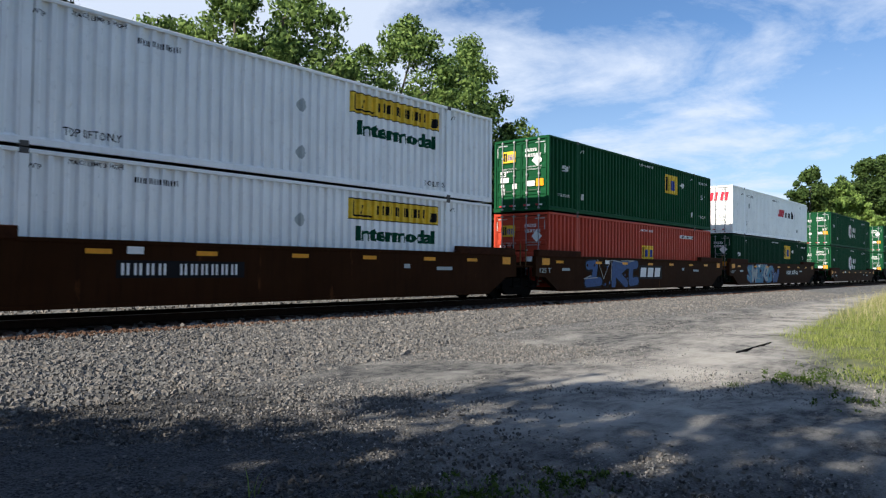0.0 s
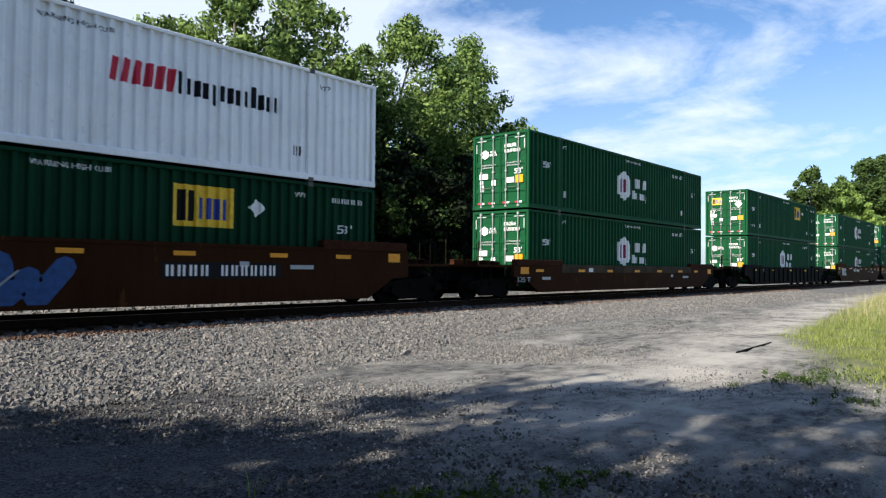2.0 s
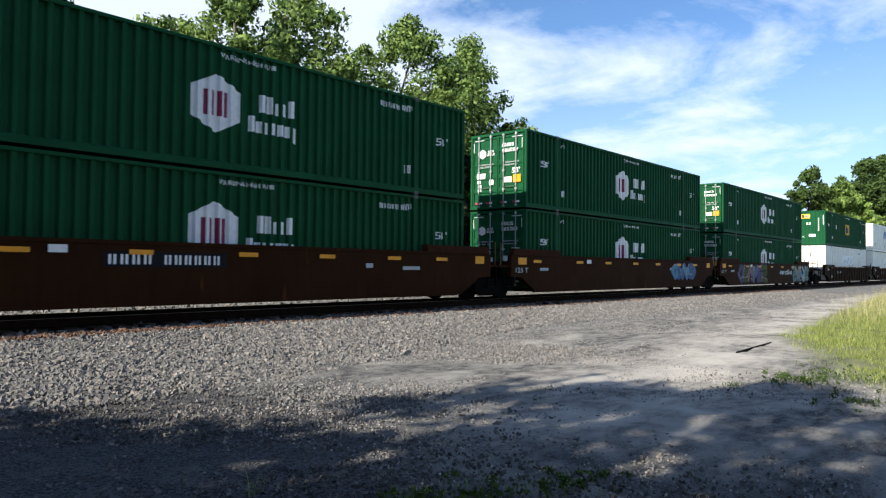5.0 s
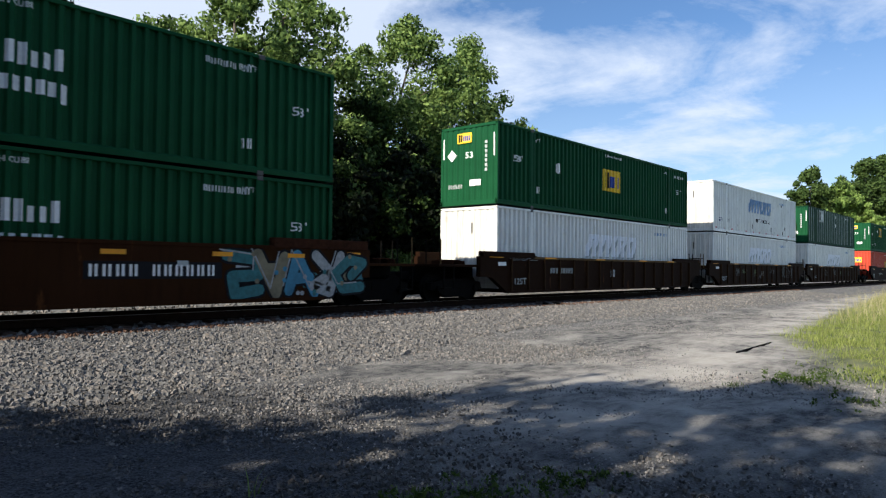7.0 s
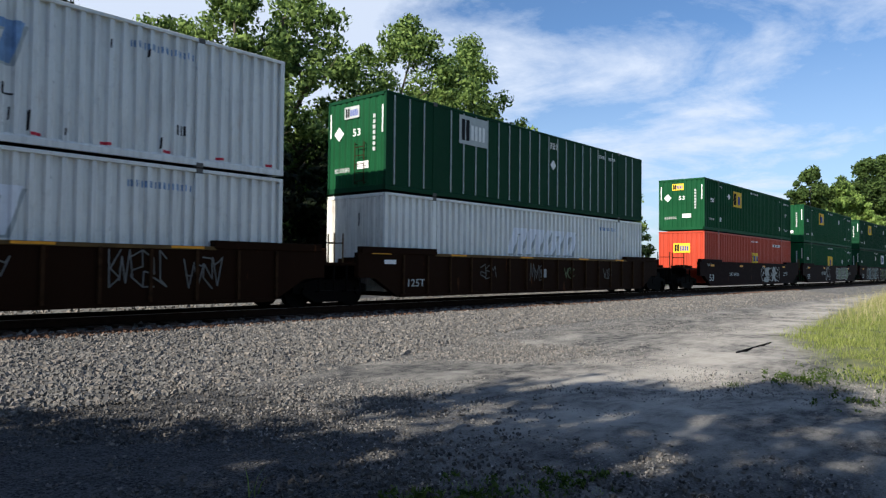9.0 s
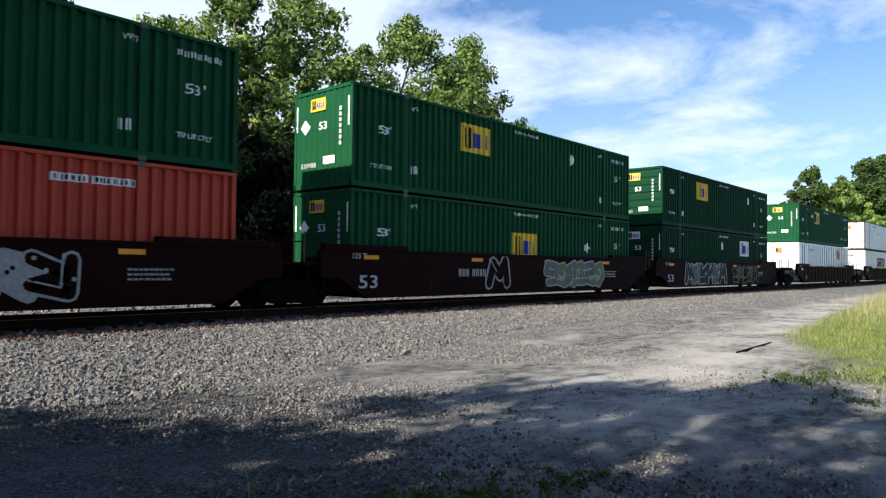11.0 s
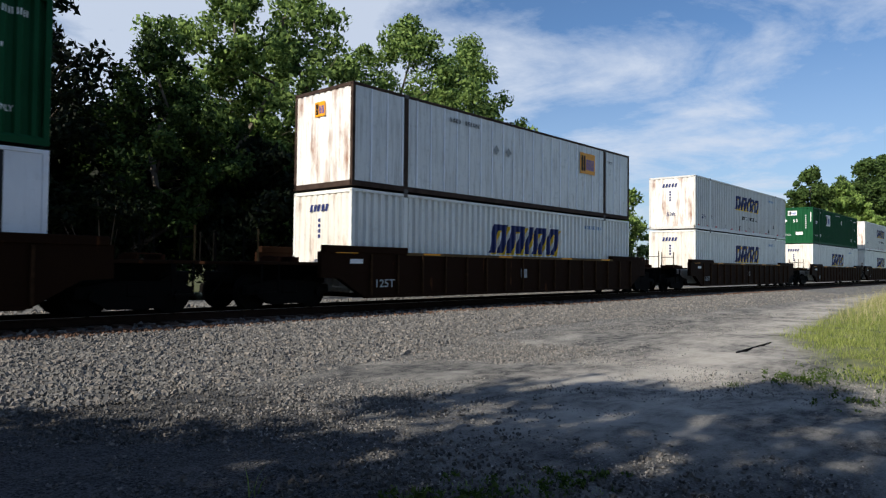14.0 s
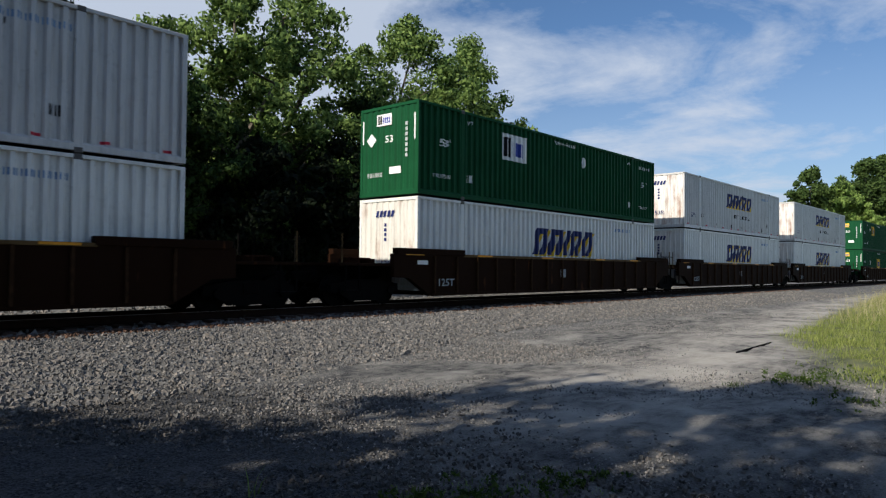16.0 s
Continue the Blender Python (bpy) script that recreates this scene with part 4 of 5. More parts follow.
    for kind, x, z, w, h in words:
        if kind == "number":
            flat_on("number_plate_field", [rect(x - 0.1, z - 0.06, w + 0.2, h + 0.12)], BLACK, c, y, 0.003)
            flat_on("number_bar", bars(x, z, w * 0.38, h, 4) + bars(x + w * 0.46, z, w * 0.54, h, 6), WHITE, c, y, 0.006)
        elif kind == "bare_number":
            flat_on("number_bar", bars(x, z, w * 0.34, h, 3) + bars(x + w * 0.42, z, w * 0.58, h, 5), PALE, c, y, 0.008)
        elif kind == "logo":
            flat_on("logo_panel", [rect(x - 0.12, z - 0.10, w + 0.24, h + 0.2)], BLACK, c, y, 0.003)
            flat_on("logo_mark", [rect(x + w * 0.34 * i, z, w * 0.26, h, 0.2) for i in range(3)], WHITE, c, y, 0.006)
    for i, (seed, x, z, w, h, inks, n) in enumerate(tags):
        stripe_letters(c, seed, x, z, w, h, inks, y - 0.003 - 0.002 * i, n)
    return c


# ---- ground, track ----


def ground_height(x, y):
    z = np.zeros_like(x)
    z = np.where(y > 8.2, 0.24 * np.clip((y - 8.2) / 4.9, 0, 1) ** 1.25, z)
    z = np.where(y > 17.5, 0.24 + 0.08 * np.clip((y - 17.5) / 2.0, 0, 1), z)
    z = np.where(y > 23.0, 0.32 - 0.3 * np.clip((y - 23.0) / 3.0, 0, 1), z)
    verge = np.clip((np.minimum(0.43 * x - 2.9, 2.9 + 0.105 * x) - y) / 1.5, 0, 1) * np.clip((x - 9) / 10, 0, 1)
    z = z + 0.06 * verge * np.clip((30 - np.abs(x - 30)) / 10, 0, 1)
    return z


def axis_points(lo, hi, step, far, grow=1.35):
    a = list(np.arange(lo, hi, step))
    d, p = step, hi
    while p < far:
        a.append(p)
        d *= grow
        p += d
    a.append(far)
    d, p = step, lo
    left = []
    while p > -far:
        d *= grow
        p -= d
        left.append(max(p, -far))
    return np.array(left[::-1] + a)


def ground_material():
    m, nt, p, n, l = base_material("gravel ground")
    co, sep = n("ShaderNodeTexCoord"), n("ShaderNodeSeparateXYZ")
    l(co.outputs["Object"], sep.inputs[0])

    def math_node(op, a, b):
        q = n("ShaderNodeMath")
        q.operation = op
        for i, v in enumerate((a, b)):
            if isinstance(v, (int, float)):
                q.inputs[i].default_value = v
            else:
                l(v, q.inputs[i])
        return q.outputs[0]
    wob = noise_node(nt, 0.55, 5, 0.6)
    fine = noise_node(nt, 26, 6, 0.7)
    mid = noise_node(nt, 2.6, 6, 0.65)
    vor = n("ShaderNodeTexVoronoi")
    vor.inputs["Scale"].default_value = 17
    l(co.outputs["Object"], vor.inputs["Vector"])
    grit = n("ShaderNodeTexVoronoi")
    grit.inputs["Scale"].default_value = 62
    l(co.outputs["Object"], grit.inputs["Vector"])
    shade = n("ShaderNodeSeparateColor")
    l(grit.outputs["Color"], shade.inputs[0])
    # near-black gravel tones: the tree shade on the left is put into them
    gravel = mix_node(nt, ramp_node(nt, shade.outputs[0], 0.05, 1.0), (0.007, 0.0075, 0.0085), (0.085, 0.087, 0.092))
    gravel = mix_node(nt, times(nt, ramp_node(nt, fine, 0.46, 0.74), 0.5), gravel, (0.11, 0.11, 0.108))
    gravel = mix_node(nt, times(nt, ramp_node(nt, mid, 0.48, 0.74), 0.45), gravel, (0.13, 0.125, 0.118))
    dust = ramp_node(nt, wob, 0.36, 0.60)
    worn = ramp_node(nt, noise_node(nt, 0.9, 6, 0.62, (0.6, 1.3, 1)), 0.46, 0.64)
    # from shade-darkened gravel on the left to pale dirt on the right
    shade_to_dirt = ramp_node(nt, math_node("ADD", sep.outputs["X"], math_node("MULTIPLY", wob, 3.0)), 5.4, 9.2)
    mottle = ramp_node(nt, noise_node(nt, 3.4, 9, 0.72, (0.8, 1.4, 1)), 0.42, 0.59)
    gravel = mix_node(nt, times(nt, times(nt, shade_to_dirt, mottle), 0.85), gravel, (0.205, 0.196, 0.178))
    gravel = mix_node(nt, times(nt, times(nt, worn, shade_to_dirt), 0.75), gravel, (0.36, 0.345, 0.31))
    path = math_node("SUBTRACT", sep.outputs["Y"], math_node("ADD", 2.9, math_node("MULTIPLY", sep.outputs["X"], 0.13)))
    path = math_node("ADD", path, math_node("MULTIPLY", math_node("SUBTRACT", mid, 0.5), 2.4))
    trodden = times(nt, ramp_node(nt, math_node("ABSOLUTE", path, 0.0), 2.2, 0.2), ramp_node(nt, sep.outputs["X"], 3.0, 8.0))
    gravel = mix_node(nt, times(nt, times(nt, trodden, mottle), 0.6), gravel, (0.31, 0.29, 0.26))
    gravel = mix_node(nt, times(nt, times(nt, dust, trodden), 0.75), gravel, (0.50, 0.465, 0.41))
    ballast = mix_node(nt, vor.outputs["Color"], (0.03, 0.03, 0.03), (0.24, 0.235, 0.225))
    yw = math_node("ADD", sep.outputs["Y"], math_node("MULTIPLY", wob, 1.6))
    k_ball = ramp_node(nt, yw, 9.4, 10.6)
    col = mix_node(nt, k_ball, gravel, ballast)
    # rust and oil close to the rails
    across = math_node("ADD", sep.outputs["Y"], math_node("MULTIPLY", mid, 0.5))
    k_rust = times(nt, ramp_node(nt, across, 13.35, 13.75), ramp_node(nt, across, 18.0, 17.4))
    col = mix_node(nt, times(nt, k_rust, 0.8), col, (0.12, 0.06, 0.035))
    k_far = ramp_node(nt, yw, 23.6, 24.6)
    col = mix_node(nt, k_far, col, (0.07, 0.075, 0.03))
    # grass verge: a wedge that widens away from the camera
    near_edge = math_node("ADD", math_node("MULTIPLY", sep.outputs["X"], 0.43), -3.2)
    far_edge = math_node("ADD", math_node("MULTIPLY", sep.outputs["X"], 0.105), 2.5)
    ragged = math_node("ADD", math_node("MINIMUM", near_edge, far_edge), math_node("MULTIPLY", mid, 1.4))
    edge = math_node("SUBTRACT", ragged, sep.outputs["Y"])
    k_g = times(nt, times(nt, ramp_node(nt, edge, -0.2, 0.9), ramp_node(nt, sep.outputs["X"], 9.5, 13.0)), 0.85)
    grass = mix_node(nt, ramp_node(nt, mid, 0.35, 0.7), (0.075, 0.105, 0.02), (0.20, 0.20, 0.08))
    col = mix_node(nt, k_g, col, grass)
    l(col, p.inputs["Base Color"])
    p.inputs["Roughness"].default_value = 0.95
    p.inputs["Specular IOR Level"].default_value = 0.15
    hgt = mix_node(nt, k_ball, grit.outputs["Distance"], vor.outputs["Distance"])
    bump(nt, p, hgt, 0.7, 0.022)
    return m


def build_ground():
    xs, ys = axis_points(-4, 44, 0.28, 3000.0), axis_points(-2, 21, 0.28, 3000.0)
    gx, gy = np.meshgrid(xs, ys)
    z = ground_height(gx, gy)
    near = (np.abs(gx - 20) < 26) & (np.abs(gy - 9.5) < 12)
    rng = np.random.default_rng(4)
    z = z + np.where(near, rng.normal(0, 0.010, z.shape) + 0.03 * np.sin(gx * 0.9 + 0.6 * gy) * np.sin(gy * 0.7) * (gy < 9), 0)
    nx, ny = len(xs), len(ys)
    verts = np.stack([gx, gy, z], -1).reshape(-1, 3)
    i = np.arange(nx * ny).reshape(ny, nx)
    faces = np.stack([i[:-1, :-1], i[:-1, 1:], i[1:, 1:], i[1:, :-1]], -1).reshape(-1, 4)
    me = mesh_of("ground", verts.tolist(), faces.tolist(), ground_material())
    for poly in me.polygons:
        poly.use_smooth = True
    ob = new("ground", me)
    return tagged(ob, "grey gravel ground with ballast and grass verge", "ground", kind="structure")


def stone_cloud(name, pts, size, seed, mat, label):
    """Broken stones, each a jittered block of its own turn."""
    rng = np.random.default_rng(seed)
    n = len(pts)
    base = np.array([(-1.1, -0.9, -0.7), (0.8, -1.1, -0.9), (1.1, 0.7, -1.0), (-0.7, 1.0, -0.6), (-0.6, -0.6, 0.8), (0.7, -0.5, 0.6), (0.5, 0.8, 0.9), (-0.8, 0.5, 0.7)], float) * 0.5
    quad = np.array([(3, 2, 1, 0), (4, 5, 6, 7), (0, 1, 5, 4), (1, 2, 6, 5), (2, 3, 7, 6), (3, 0, 4, 7)])
    v = base[None] * (1 + rng.uniform(-0.38, 0.38, (n, 8, 3)))
    v *= (size * rng.uniform(0.6, 1.35, (n, 1, 1))) * rng.uniform(0.65, 1.2, (n, 1, 3))
    q = rng.normal(size=(n, 4))
    q /= np.linalg.norm(q, axis=1, keepdims=True)
    w, x, y, z = q.T
    R = np.stack([1 - 2 * (y * y + z * z), 2 * (x * y - z * w), 2 * (x * z + y * w), 2 * (x * y + z * w), 1 - 2 * (x * x + z * z), 2 * (y * z - x * w), 2 * (x * z - y * w), 2 * (y * z + x * w), 1 - 2 * (x * x + y * y)], -1).reshape(n, 3, 3)
    v = np.einsum("nij,nkj->nki", R, v) + pts[:, None, :]
    f = (quad[None] + 8 * np.arange(n)[:, None, None]).reshape(-1, 4)
    ob = new(name, mesh_of(name, v.reshape(-1, 3).tolist(), f.tolist(), mat))
    return tagged(ob, label, "gravel", kind="stuff")


def stone_material(name="broken stone", tone=1.0):
    m, nt, p, n, l = base_material(name)
    geo = n("ShaderNodeNewGeometry")
    r = n("ShaderNodeValToRGB")
    e = r.color_ramp.elements
    e[0].color, e[1].color = (0.035, 0.035, 0.036, 1), (0.29, 0.285, 0.275, 1)
    k = e.new(0.55)
    k.color = (0.115, 0.113, 0.11, 1)
    k = e.new(0.93)
    k.color = (0.26, 0.22, 0.185, 1)
    l(geo.outputs["Random Per Island"], r.inputs[0])
    for el in e:
        el.color = tuple(c * tone for c in el.color[:3]) + (1,)
    l(mix_node(nt, noise_node(nt, 40, 4), r.outputs[0], (0.15 * tone, 0.147 * tone, 0.142 * tone)), p.inputs["Base Color"])
    p.inputs["Roughness"].default_value = 0.92
    p.inputs["Specular IOR Level"].default_value = 0.2
    return m


def build_track():
    track = empty("railway_track", pose(0, TRACK_Y, 0), "steel rails spiked to weathered wooden ties", "railway track", kind="structure")
    prof = [(-0.075, 0.0), (0.075, 0.0), (0.07, 0.015), (0.012, 0.035), (0.010, 0.13), (0.036, 0.145), (0.036, 0.18), (-0.036, 0.18), (-0.036, 0.145), (-0.010, 0.13), (-0.012, 0.035), (-0.07, 0.015)]
    for s in (-1, 1):
        bm = bmesh.new()
        a = [bm.verts.new((-400, s * 0.755 + y, RAIL_Z - 0.18 + z)) for y, z in prof]
        b = [bm.verts.new((520, s * 0.755 + y, RAIL_Z - 0.18 + z)) for y, z in prof]
        for i in range(12):
            j = (i + 1) % 12
            bm.faces.new((a[i], a[j], b[j], b[i]))
        bmesh.ops.recalc_face_normals(bm, faces=bm.faces)
        rail = part("rail", bm, RAIL_RUST, track, "rusted steel rail with polished running head")
        part("rail_head", box(bmesh.new(), -400, 520, s * 0.755 - 0.034, s * 0.755 + 0.034, RAIL_Z - 0.006, RAIL_Z + 0.002, 0.0), RAIL_TOP, rail)
    rng = random.Random(3)
    me = bpy.data.meshes.new("tie")
    bm = box(bmesh.new(), -0.115, 0.115, -1.295, 1.295, 0, 0.17, 0.012)
    bm.to_mesh(me)
    bm.free()
    me.materials.append(TIE)
    for i in range(240):
        t = new("tie", me)
        t.parent = track
        t.location = (1.0 + i * 0.52 + rng.uniform(-0.03, 0.03), rng.uniform(-0.05, 0.05), 0.135 + rng.uniform(-0.01, 0.006))
        t.rotation_euler = (0, 0, rng.uniform(-0.02, 0.02))


def scatter_stones():
    rng = np.random.default_rng(11)
    mat = stone_material()

    def place(x, y, up):
        return np.stack([x, y, ground_height(x, y) + up], -1)
    # shoulder of the ballast bed, thick near the camera
    m = 34000
    x = 1.5 + rng.random(m) ** 1.45 * 19
    y = 7.9 + rng.random(m) ** 0.85 * 6.0
    y += 0.25 * np.clip(x - 6, 0, 8) * (13.9 - y) / 6.0
    stone_cloud("ballast", place(x, y, rng.uniform(-0.005, 0.022, m)), 0.047, 1, mat, "loose grey crushed ballast stones")
    x = 20 + rng.random(9000) * 30
    y = 9.2 + rng.random(9000) ** 0.7 * 4.8
    stone_cloud("ballast", place(x, y, rng.uniform(-0.005, 0.02, len(x))), 0.060, 2, mat, "loose grey crushed ballast stones")
    m = 16000
    x = 8 + rng.random(m) ** 1.3 * 28
    y = 13.7 - rng.random(m) ** 1.1 * (4.6 - 0.05 * x)
    stone_cloud("ballast", place(x, y, rng.uniform(-0.003, 0.022, m)), 0.062, 6, mat, "loose grey crushed ballast stones")
    # rust-stained stones along the tie ends
    m = 5000
    x = 1.5 + rng.random(m) ** 1.2 * 50
    y = 13.15 + 0.35 * rng.random(m) + rng.normal(0, 0.10, m)
    stone_cloud("ballast", place(x, y, rng.uniform(0.01, 0.04, m)), 0.055, 7, plain("rust-stained stone", (0.10, 0.056, 0.036), 0.9, vary=0.5), "rust-stained ballast stones along the tie ends")
    # between and beyond the rails
    x = 1 + rng.random(6000) * 45
    y = 13.6 + rng.random(6000) * 6
    stone_cloud("ballast", place(x, y, rng.uniform(0.0, 0.03, len(x))), 0.085, 3, mat, "grey ballast stones packed round the ties")
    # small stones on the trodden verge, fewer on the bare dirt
    # these stones carry the tree shade in their darker tone
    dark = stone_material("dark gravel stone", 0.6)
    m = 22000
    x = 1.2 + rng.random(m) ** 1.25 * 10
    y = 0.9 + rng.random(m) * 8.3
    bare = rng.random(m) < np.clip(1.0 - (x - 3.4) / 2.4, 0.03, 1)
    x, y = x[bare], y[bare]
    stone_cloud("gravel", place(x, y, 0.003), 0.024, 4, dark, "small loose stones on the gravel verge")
    m = 1800
    x = 1.4 + rng.random(m) ** 1.3 * 5
    y = 1.2 + rng.random(m) * 7.5
    stone_cloud("gravel", place(x, y, 0.003), 0.032, 8, stone_material("pale gravel stone", 0.85), "larger pale stones on the gravel verge")
    m = 7000
    x = 4.6 + rng.random(m) * 7.5
    y = 5.6 + 0.12 * (x - 4.6) + rng.random(m) * 3.6
    stone_cloud("gravel", place(x, y, 0.003), 0.030, 10, stone_material("grey path stone", 1.1), "small grey stones at the foot of the ballast")
    # fine grit trodden into the dirt
    m = 16000
    x = 3.6 + rng.random(m) ** 1.1 * 7.5
    y = 0.8 + rng.random(m) * 6.2
    patchy = rng.random(m) < 0.55 + 0.45 * np.sin(x * 2.9 + 1.3 * np.sin(y * 2.1)) * np.sin(y * 3.7 + x)
    x, y = x[patchy], y[patchy]
    stone_cloud("gravel", place(x, y, 0.001), 0.017, 9, stone_material("grey grit", 1.5), "fine grey grit trodden into the dirt")
    m = 9000
    x = 9.0 + rng.random(m) * 18
    y = 4.4 + 0.16 * (x - 8) + rng.random(m) ** 0.7 * 5.0
    stone_cloud("gravel", place(x, y, 0.002), 0.022, 5, stone_material("dusty gravel stone", 1.25), "small loose stones on the gravel path")


def build_litter():
    """Small things left on the ballast and the path."""
    for i, (x, y, rz) in enumerate(((20.4, 13.35, 12), (21.0, 13.25, -20))):
        bm = box(bmesh.new(), -0.17, 0.17, -0.11, 0.11, 0, 0.05, 0.01)
        box(bm, -0.04, 0.04, -0.10, 0.10, 0.05, 0.11, 0.015)
        ob = part("tie_plate", bm, TRUCK)
        ob.matrix_basis = pose(x, y, float(ground_height(np.array([x]), np.array([y]))[0]) + 0.02, 8, -6, rz)
        tagged(ob, "dark steel tie plate lying on the ballast", "scrap metal", "tie plates beside the track")
    bm = box(bmesh.new(), -1.2, 1.2, -0.013, 0.013, -0.05, 0.028, 0.004)
    ob = part("timber", bm, TRUCK)
    ob.matrix_basis = pose(14.6, 4.56, 0.0, 0, 0, 2)
    tagged(ob, "old dark timber half buried in the path", "timber")


# ---- plants ----


def leaves_mesh(name, centres, radii, per, size, seed, mat, squash=0.85, keep=None):
    """Clumps of small bent leaves round the given centres."""
    rng = np.random.default_rng(seed)
    n = len(centres) * per
    c = np.repeat(centres, per, 0)
    r = np.repeat(radii, per)[:, None]
    d = rng.normal(size=(n, 3))
    d /= np.linalg.norm(d, axis=1, keepdims=True)
    pos = c + d * r * (rng.random((n, 1)) ** 0.45) * np.array([1, 1, squash])
    if keep is not None:
        stay = keep(pos, rng)
        pos, d, n = pos[stay], d[stay], int(stay.sum())
    a = rng.normal(size=(n, 3))
    a /= np.linalg.norm(a, axis=1, keepdims=True)
    b = np.cross(a, d + 0.3 * rng.normal(size=(n, 3)))
    b /= np.linalg.norm(b, axis=1, keepdims=True) + 1e-9
    s = size * rng.uniform(0.6, 1.4, (n, 1))
    nrm = np.cross(a, b)
    v = np.stack([pos - a * s * 0.6, pos + b * s * 0.34 + nrm * s * 0.1, pos + a * s * 0.6, pos - b * s * 0.34 + nrm * s * 0.1], 1)
    f = np.arange(n * 4).reshape(n, 4)
    return mesh_of(name, v.reshape(-1, 3).tolist(), f.tolist(), mat)


def tree(x, y, height, radius, low, seed, leaf, clumps=90, per=110, size=0.24, lean=(0, 0), label="leafy broadleaf tree", shape=0.55, keep=None):
    rng = np.random.default_rng(seed)
    z0 = float(ground_height(np.array([float(x)]), np.array([float(y)]))[0]) - 0.1
    t = empty("tree", pose(x, y, z0), label, "tree", "trees beside the line")
    bm = bmesh.new()

    def limb(a, b, r0, r1, bends=4):
        a, b = Vector(a), Vector(b)
        prev = None
        for i in range(bends + 1):
            u = i / bends
            c = a.lerp(b, u) + Vector(rng.normal(0, 0.05 * (b - a).length * (0 < i < bends), 3))
            r = r0 + (r1 - r0) * u
            ring = [bm.verts.new(c + Vector((r * math.cos(k * math.pi / 3), r * math.sin(k * math.pi / 3), 0))) for k in range(6)]
            if prev:
                for k in range(6):
                    bm.faces.new((prev[k], prev[(k + 1) % 6], ring[(k + 1) % 6], ring[k]))
            prev = ring
    r_base = 0.018 * height + 0.06
    top = Vector((lean[0], lean[1], height * 0.86))
    limb((0, 0, 0), top, r_base, 0.05, 7)
    tips = []
    for i in range(26):
        u = rng.uniform(low / height * 0.8, 0.84)
        ang = rng.uniform(0, 2 * math.pi)
        start = Vector((0, 0, 0)).lerp(top, u)
        k = (start.z - low) / max(0.1, height - low)
        reach = radius * (0.55 + 0.5 * math.sin(math.pi * min(1, max(0.05, k + 0.1)))) * rng.uniform(0.6, 1.0)
        end = start + Vector((math.cos(ang) * reach, math.sin(ang) * reach, rng.uniform(0.15, 0.55) * reach))
        limb(start, end, r_base * 0.42 * (1.1 - u), 0.02, 3)
        tips.append((start, end))
    part("trunk", bm, BARK, t, "tapered grey trunk with spreading limbs")
    cs, rs = [], []
    for i in range(clumps):
        if i < clumps * 0.55:
            a, b = tips[i % len(tips)]
            p = a.lerp(b, rng.uniform(0.45, 1.08)) + Vector(rng.normal(0, radius * 0.09, 3))
        else:
            th = rng.uniform(0, 2 * math.pi)
            k = rng.random() ** 0.8
            prof = math.sin(math.pi * min(0.98, max(0.04, k * (1 - shape * 0.3) + shape * 0.32))) ** 0.8
            rr = radius * prof * math.sqrt(rng.random()) * rng.uniform(0.75, 1.12)
            p = Vector((math.cos(th) * rr + lean[0] * k, math.sin(th) * rr + lean[1] * k, low + (height - low) * k))
        cs.append(tuple(p))
        rs.append(radius * rng.uniform(0.11, 0.25))
    ob = new("crown", leaves_mesh("crown", np.array(cs), np.array(rs), per, size, seed + 50, leaf, keep=None if keep is None else (lambda pos, g: keep(pos + np.array([x, y, z0]), g))))
    ob.parent = t
    return t


def shrub(x, y, height, radius, seed, leaf, label="low leafy shrub", per=90, clumps=22, size=0.16):
    rng = np.random.default_rng(seed)
    z0 = float(ground_height(np.array([float(x)]), np.array([float(y)]))[0]) - 0.05
    s = empty("shrub", pose(x, y, z0), label, "shrub", "shrubs behind the line")
    bm = bmesh.new()
    cs, rs = [], []
    for i in range(clumps):
        th, k = rng.uniform(0, 6.283), rng.random()
        rr = radius * math.sqrt(rng.random()) * (1 - 0.5 * k)
        p = (math.cos(th) * rr, math.sin(th) * rr, 0.15 + (height - 0.3) * k)
        cs.append(p)
        rs.append(radius * rng.uniform(0.2, 0.36))
        if i % 3 == 0:
            rod(bm, (0, 0, 0), p, 0.02, 5)
    part("stems", bm, BARK, s)
    ob = new("foliage", leaves_mesh("foliage", np.array(cs), np.array(rs), per, size, seed + 9, leaf))
    ob.parent = s
    return s


def grass_patch(name, pts, hgt, seed, mat, label, width=0.010):
    rng = np.random.default_rng(seed)
    n = len(pts)
    th = rng.uniform(0, 2 * np.pi, n)
    side = np.stack([np.cos(th), np.sin(th), np.zeros(n)], -1) * width * rng.uniform(0.6, 1.6, (n, 1))
    h = (hgt * rng.uniform(0.45, 1.25, n))[:, None]
    bend = np.stack([rng.normal(0, 0.42, n), rng.normal(0, 0.42, n), np.zeros(n)], -1) * h
    up = np.array([[0, 0, 1.0]])
    v = np.stack([pts - side, pts + side, pts + side * 0.7 + up * h * 0.55 + bend * 0.35, pts - side * 0.7 + up * h * 0.55 + bend * 0.35, pts + up * h + bend], 1)
    i = 5 * np.arange(n)[:, None]
    quads, tris = (i + np.array([[0, 1, 2, 3]])).tolist(), (i + np.array([[3, 2, 4]])).tolist()
    ob = new(name, mesh_of(name, v.reshape(-1, 3).tolist(), quads + tris, mat))
    return tagged(ob, label, "grass", kind="stuff")


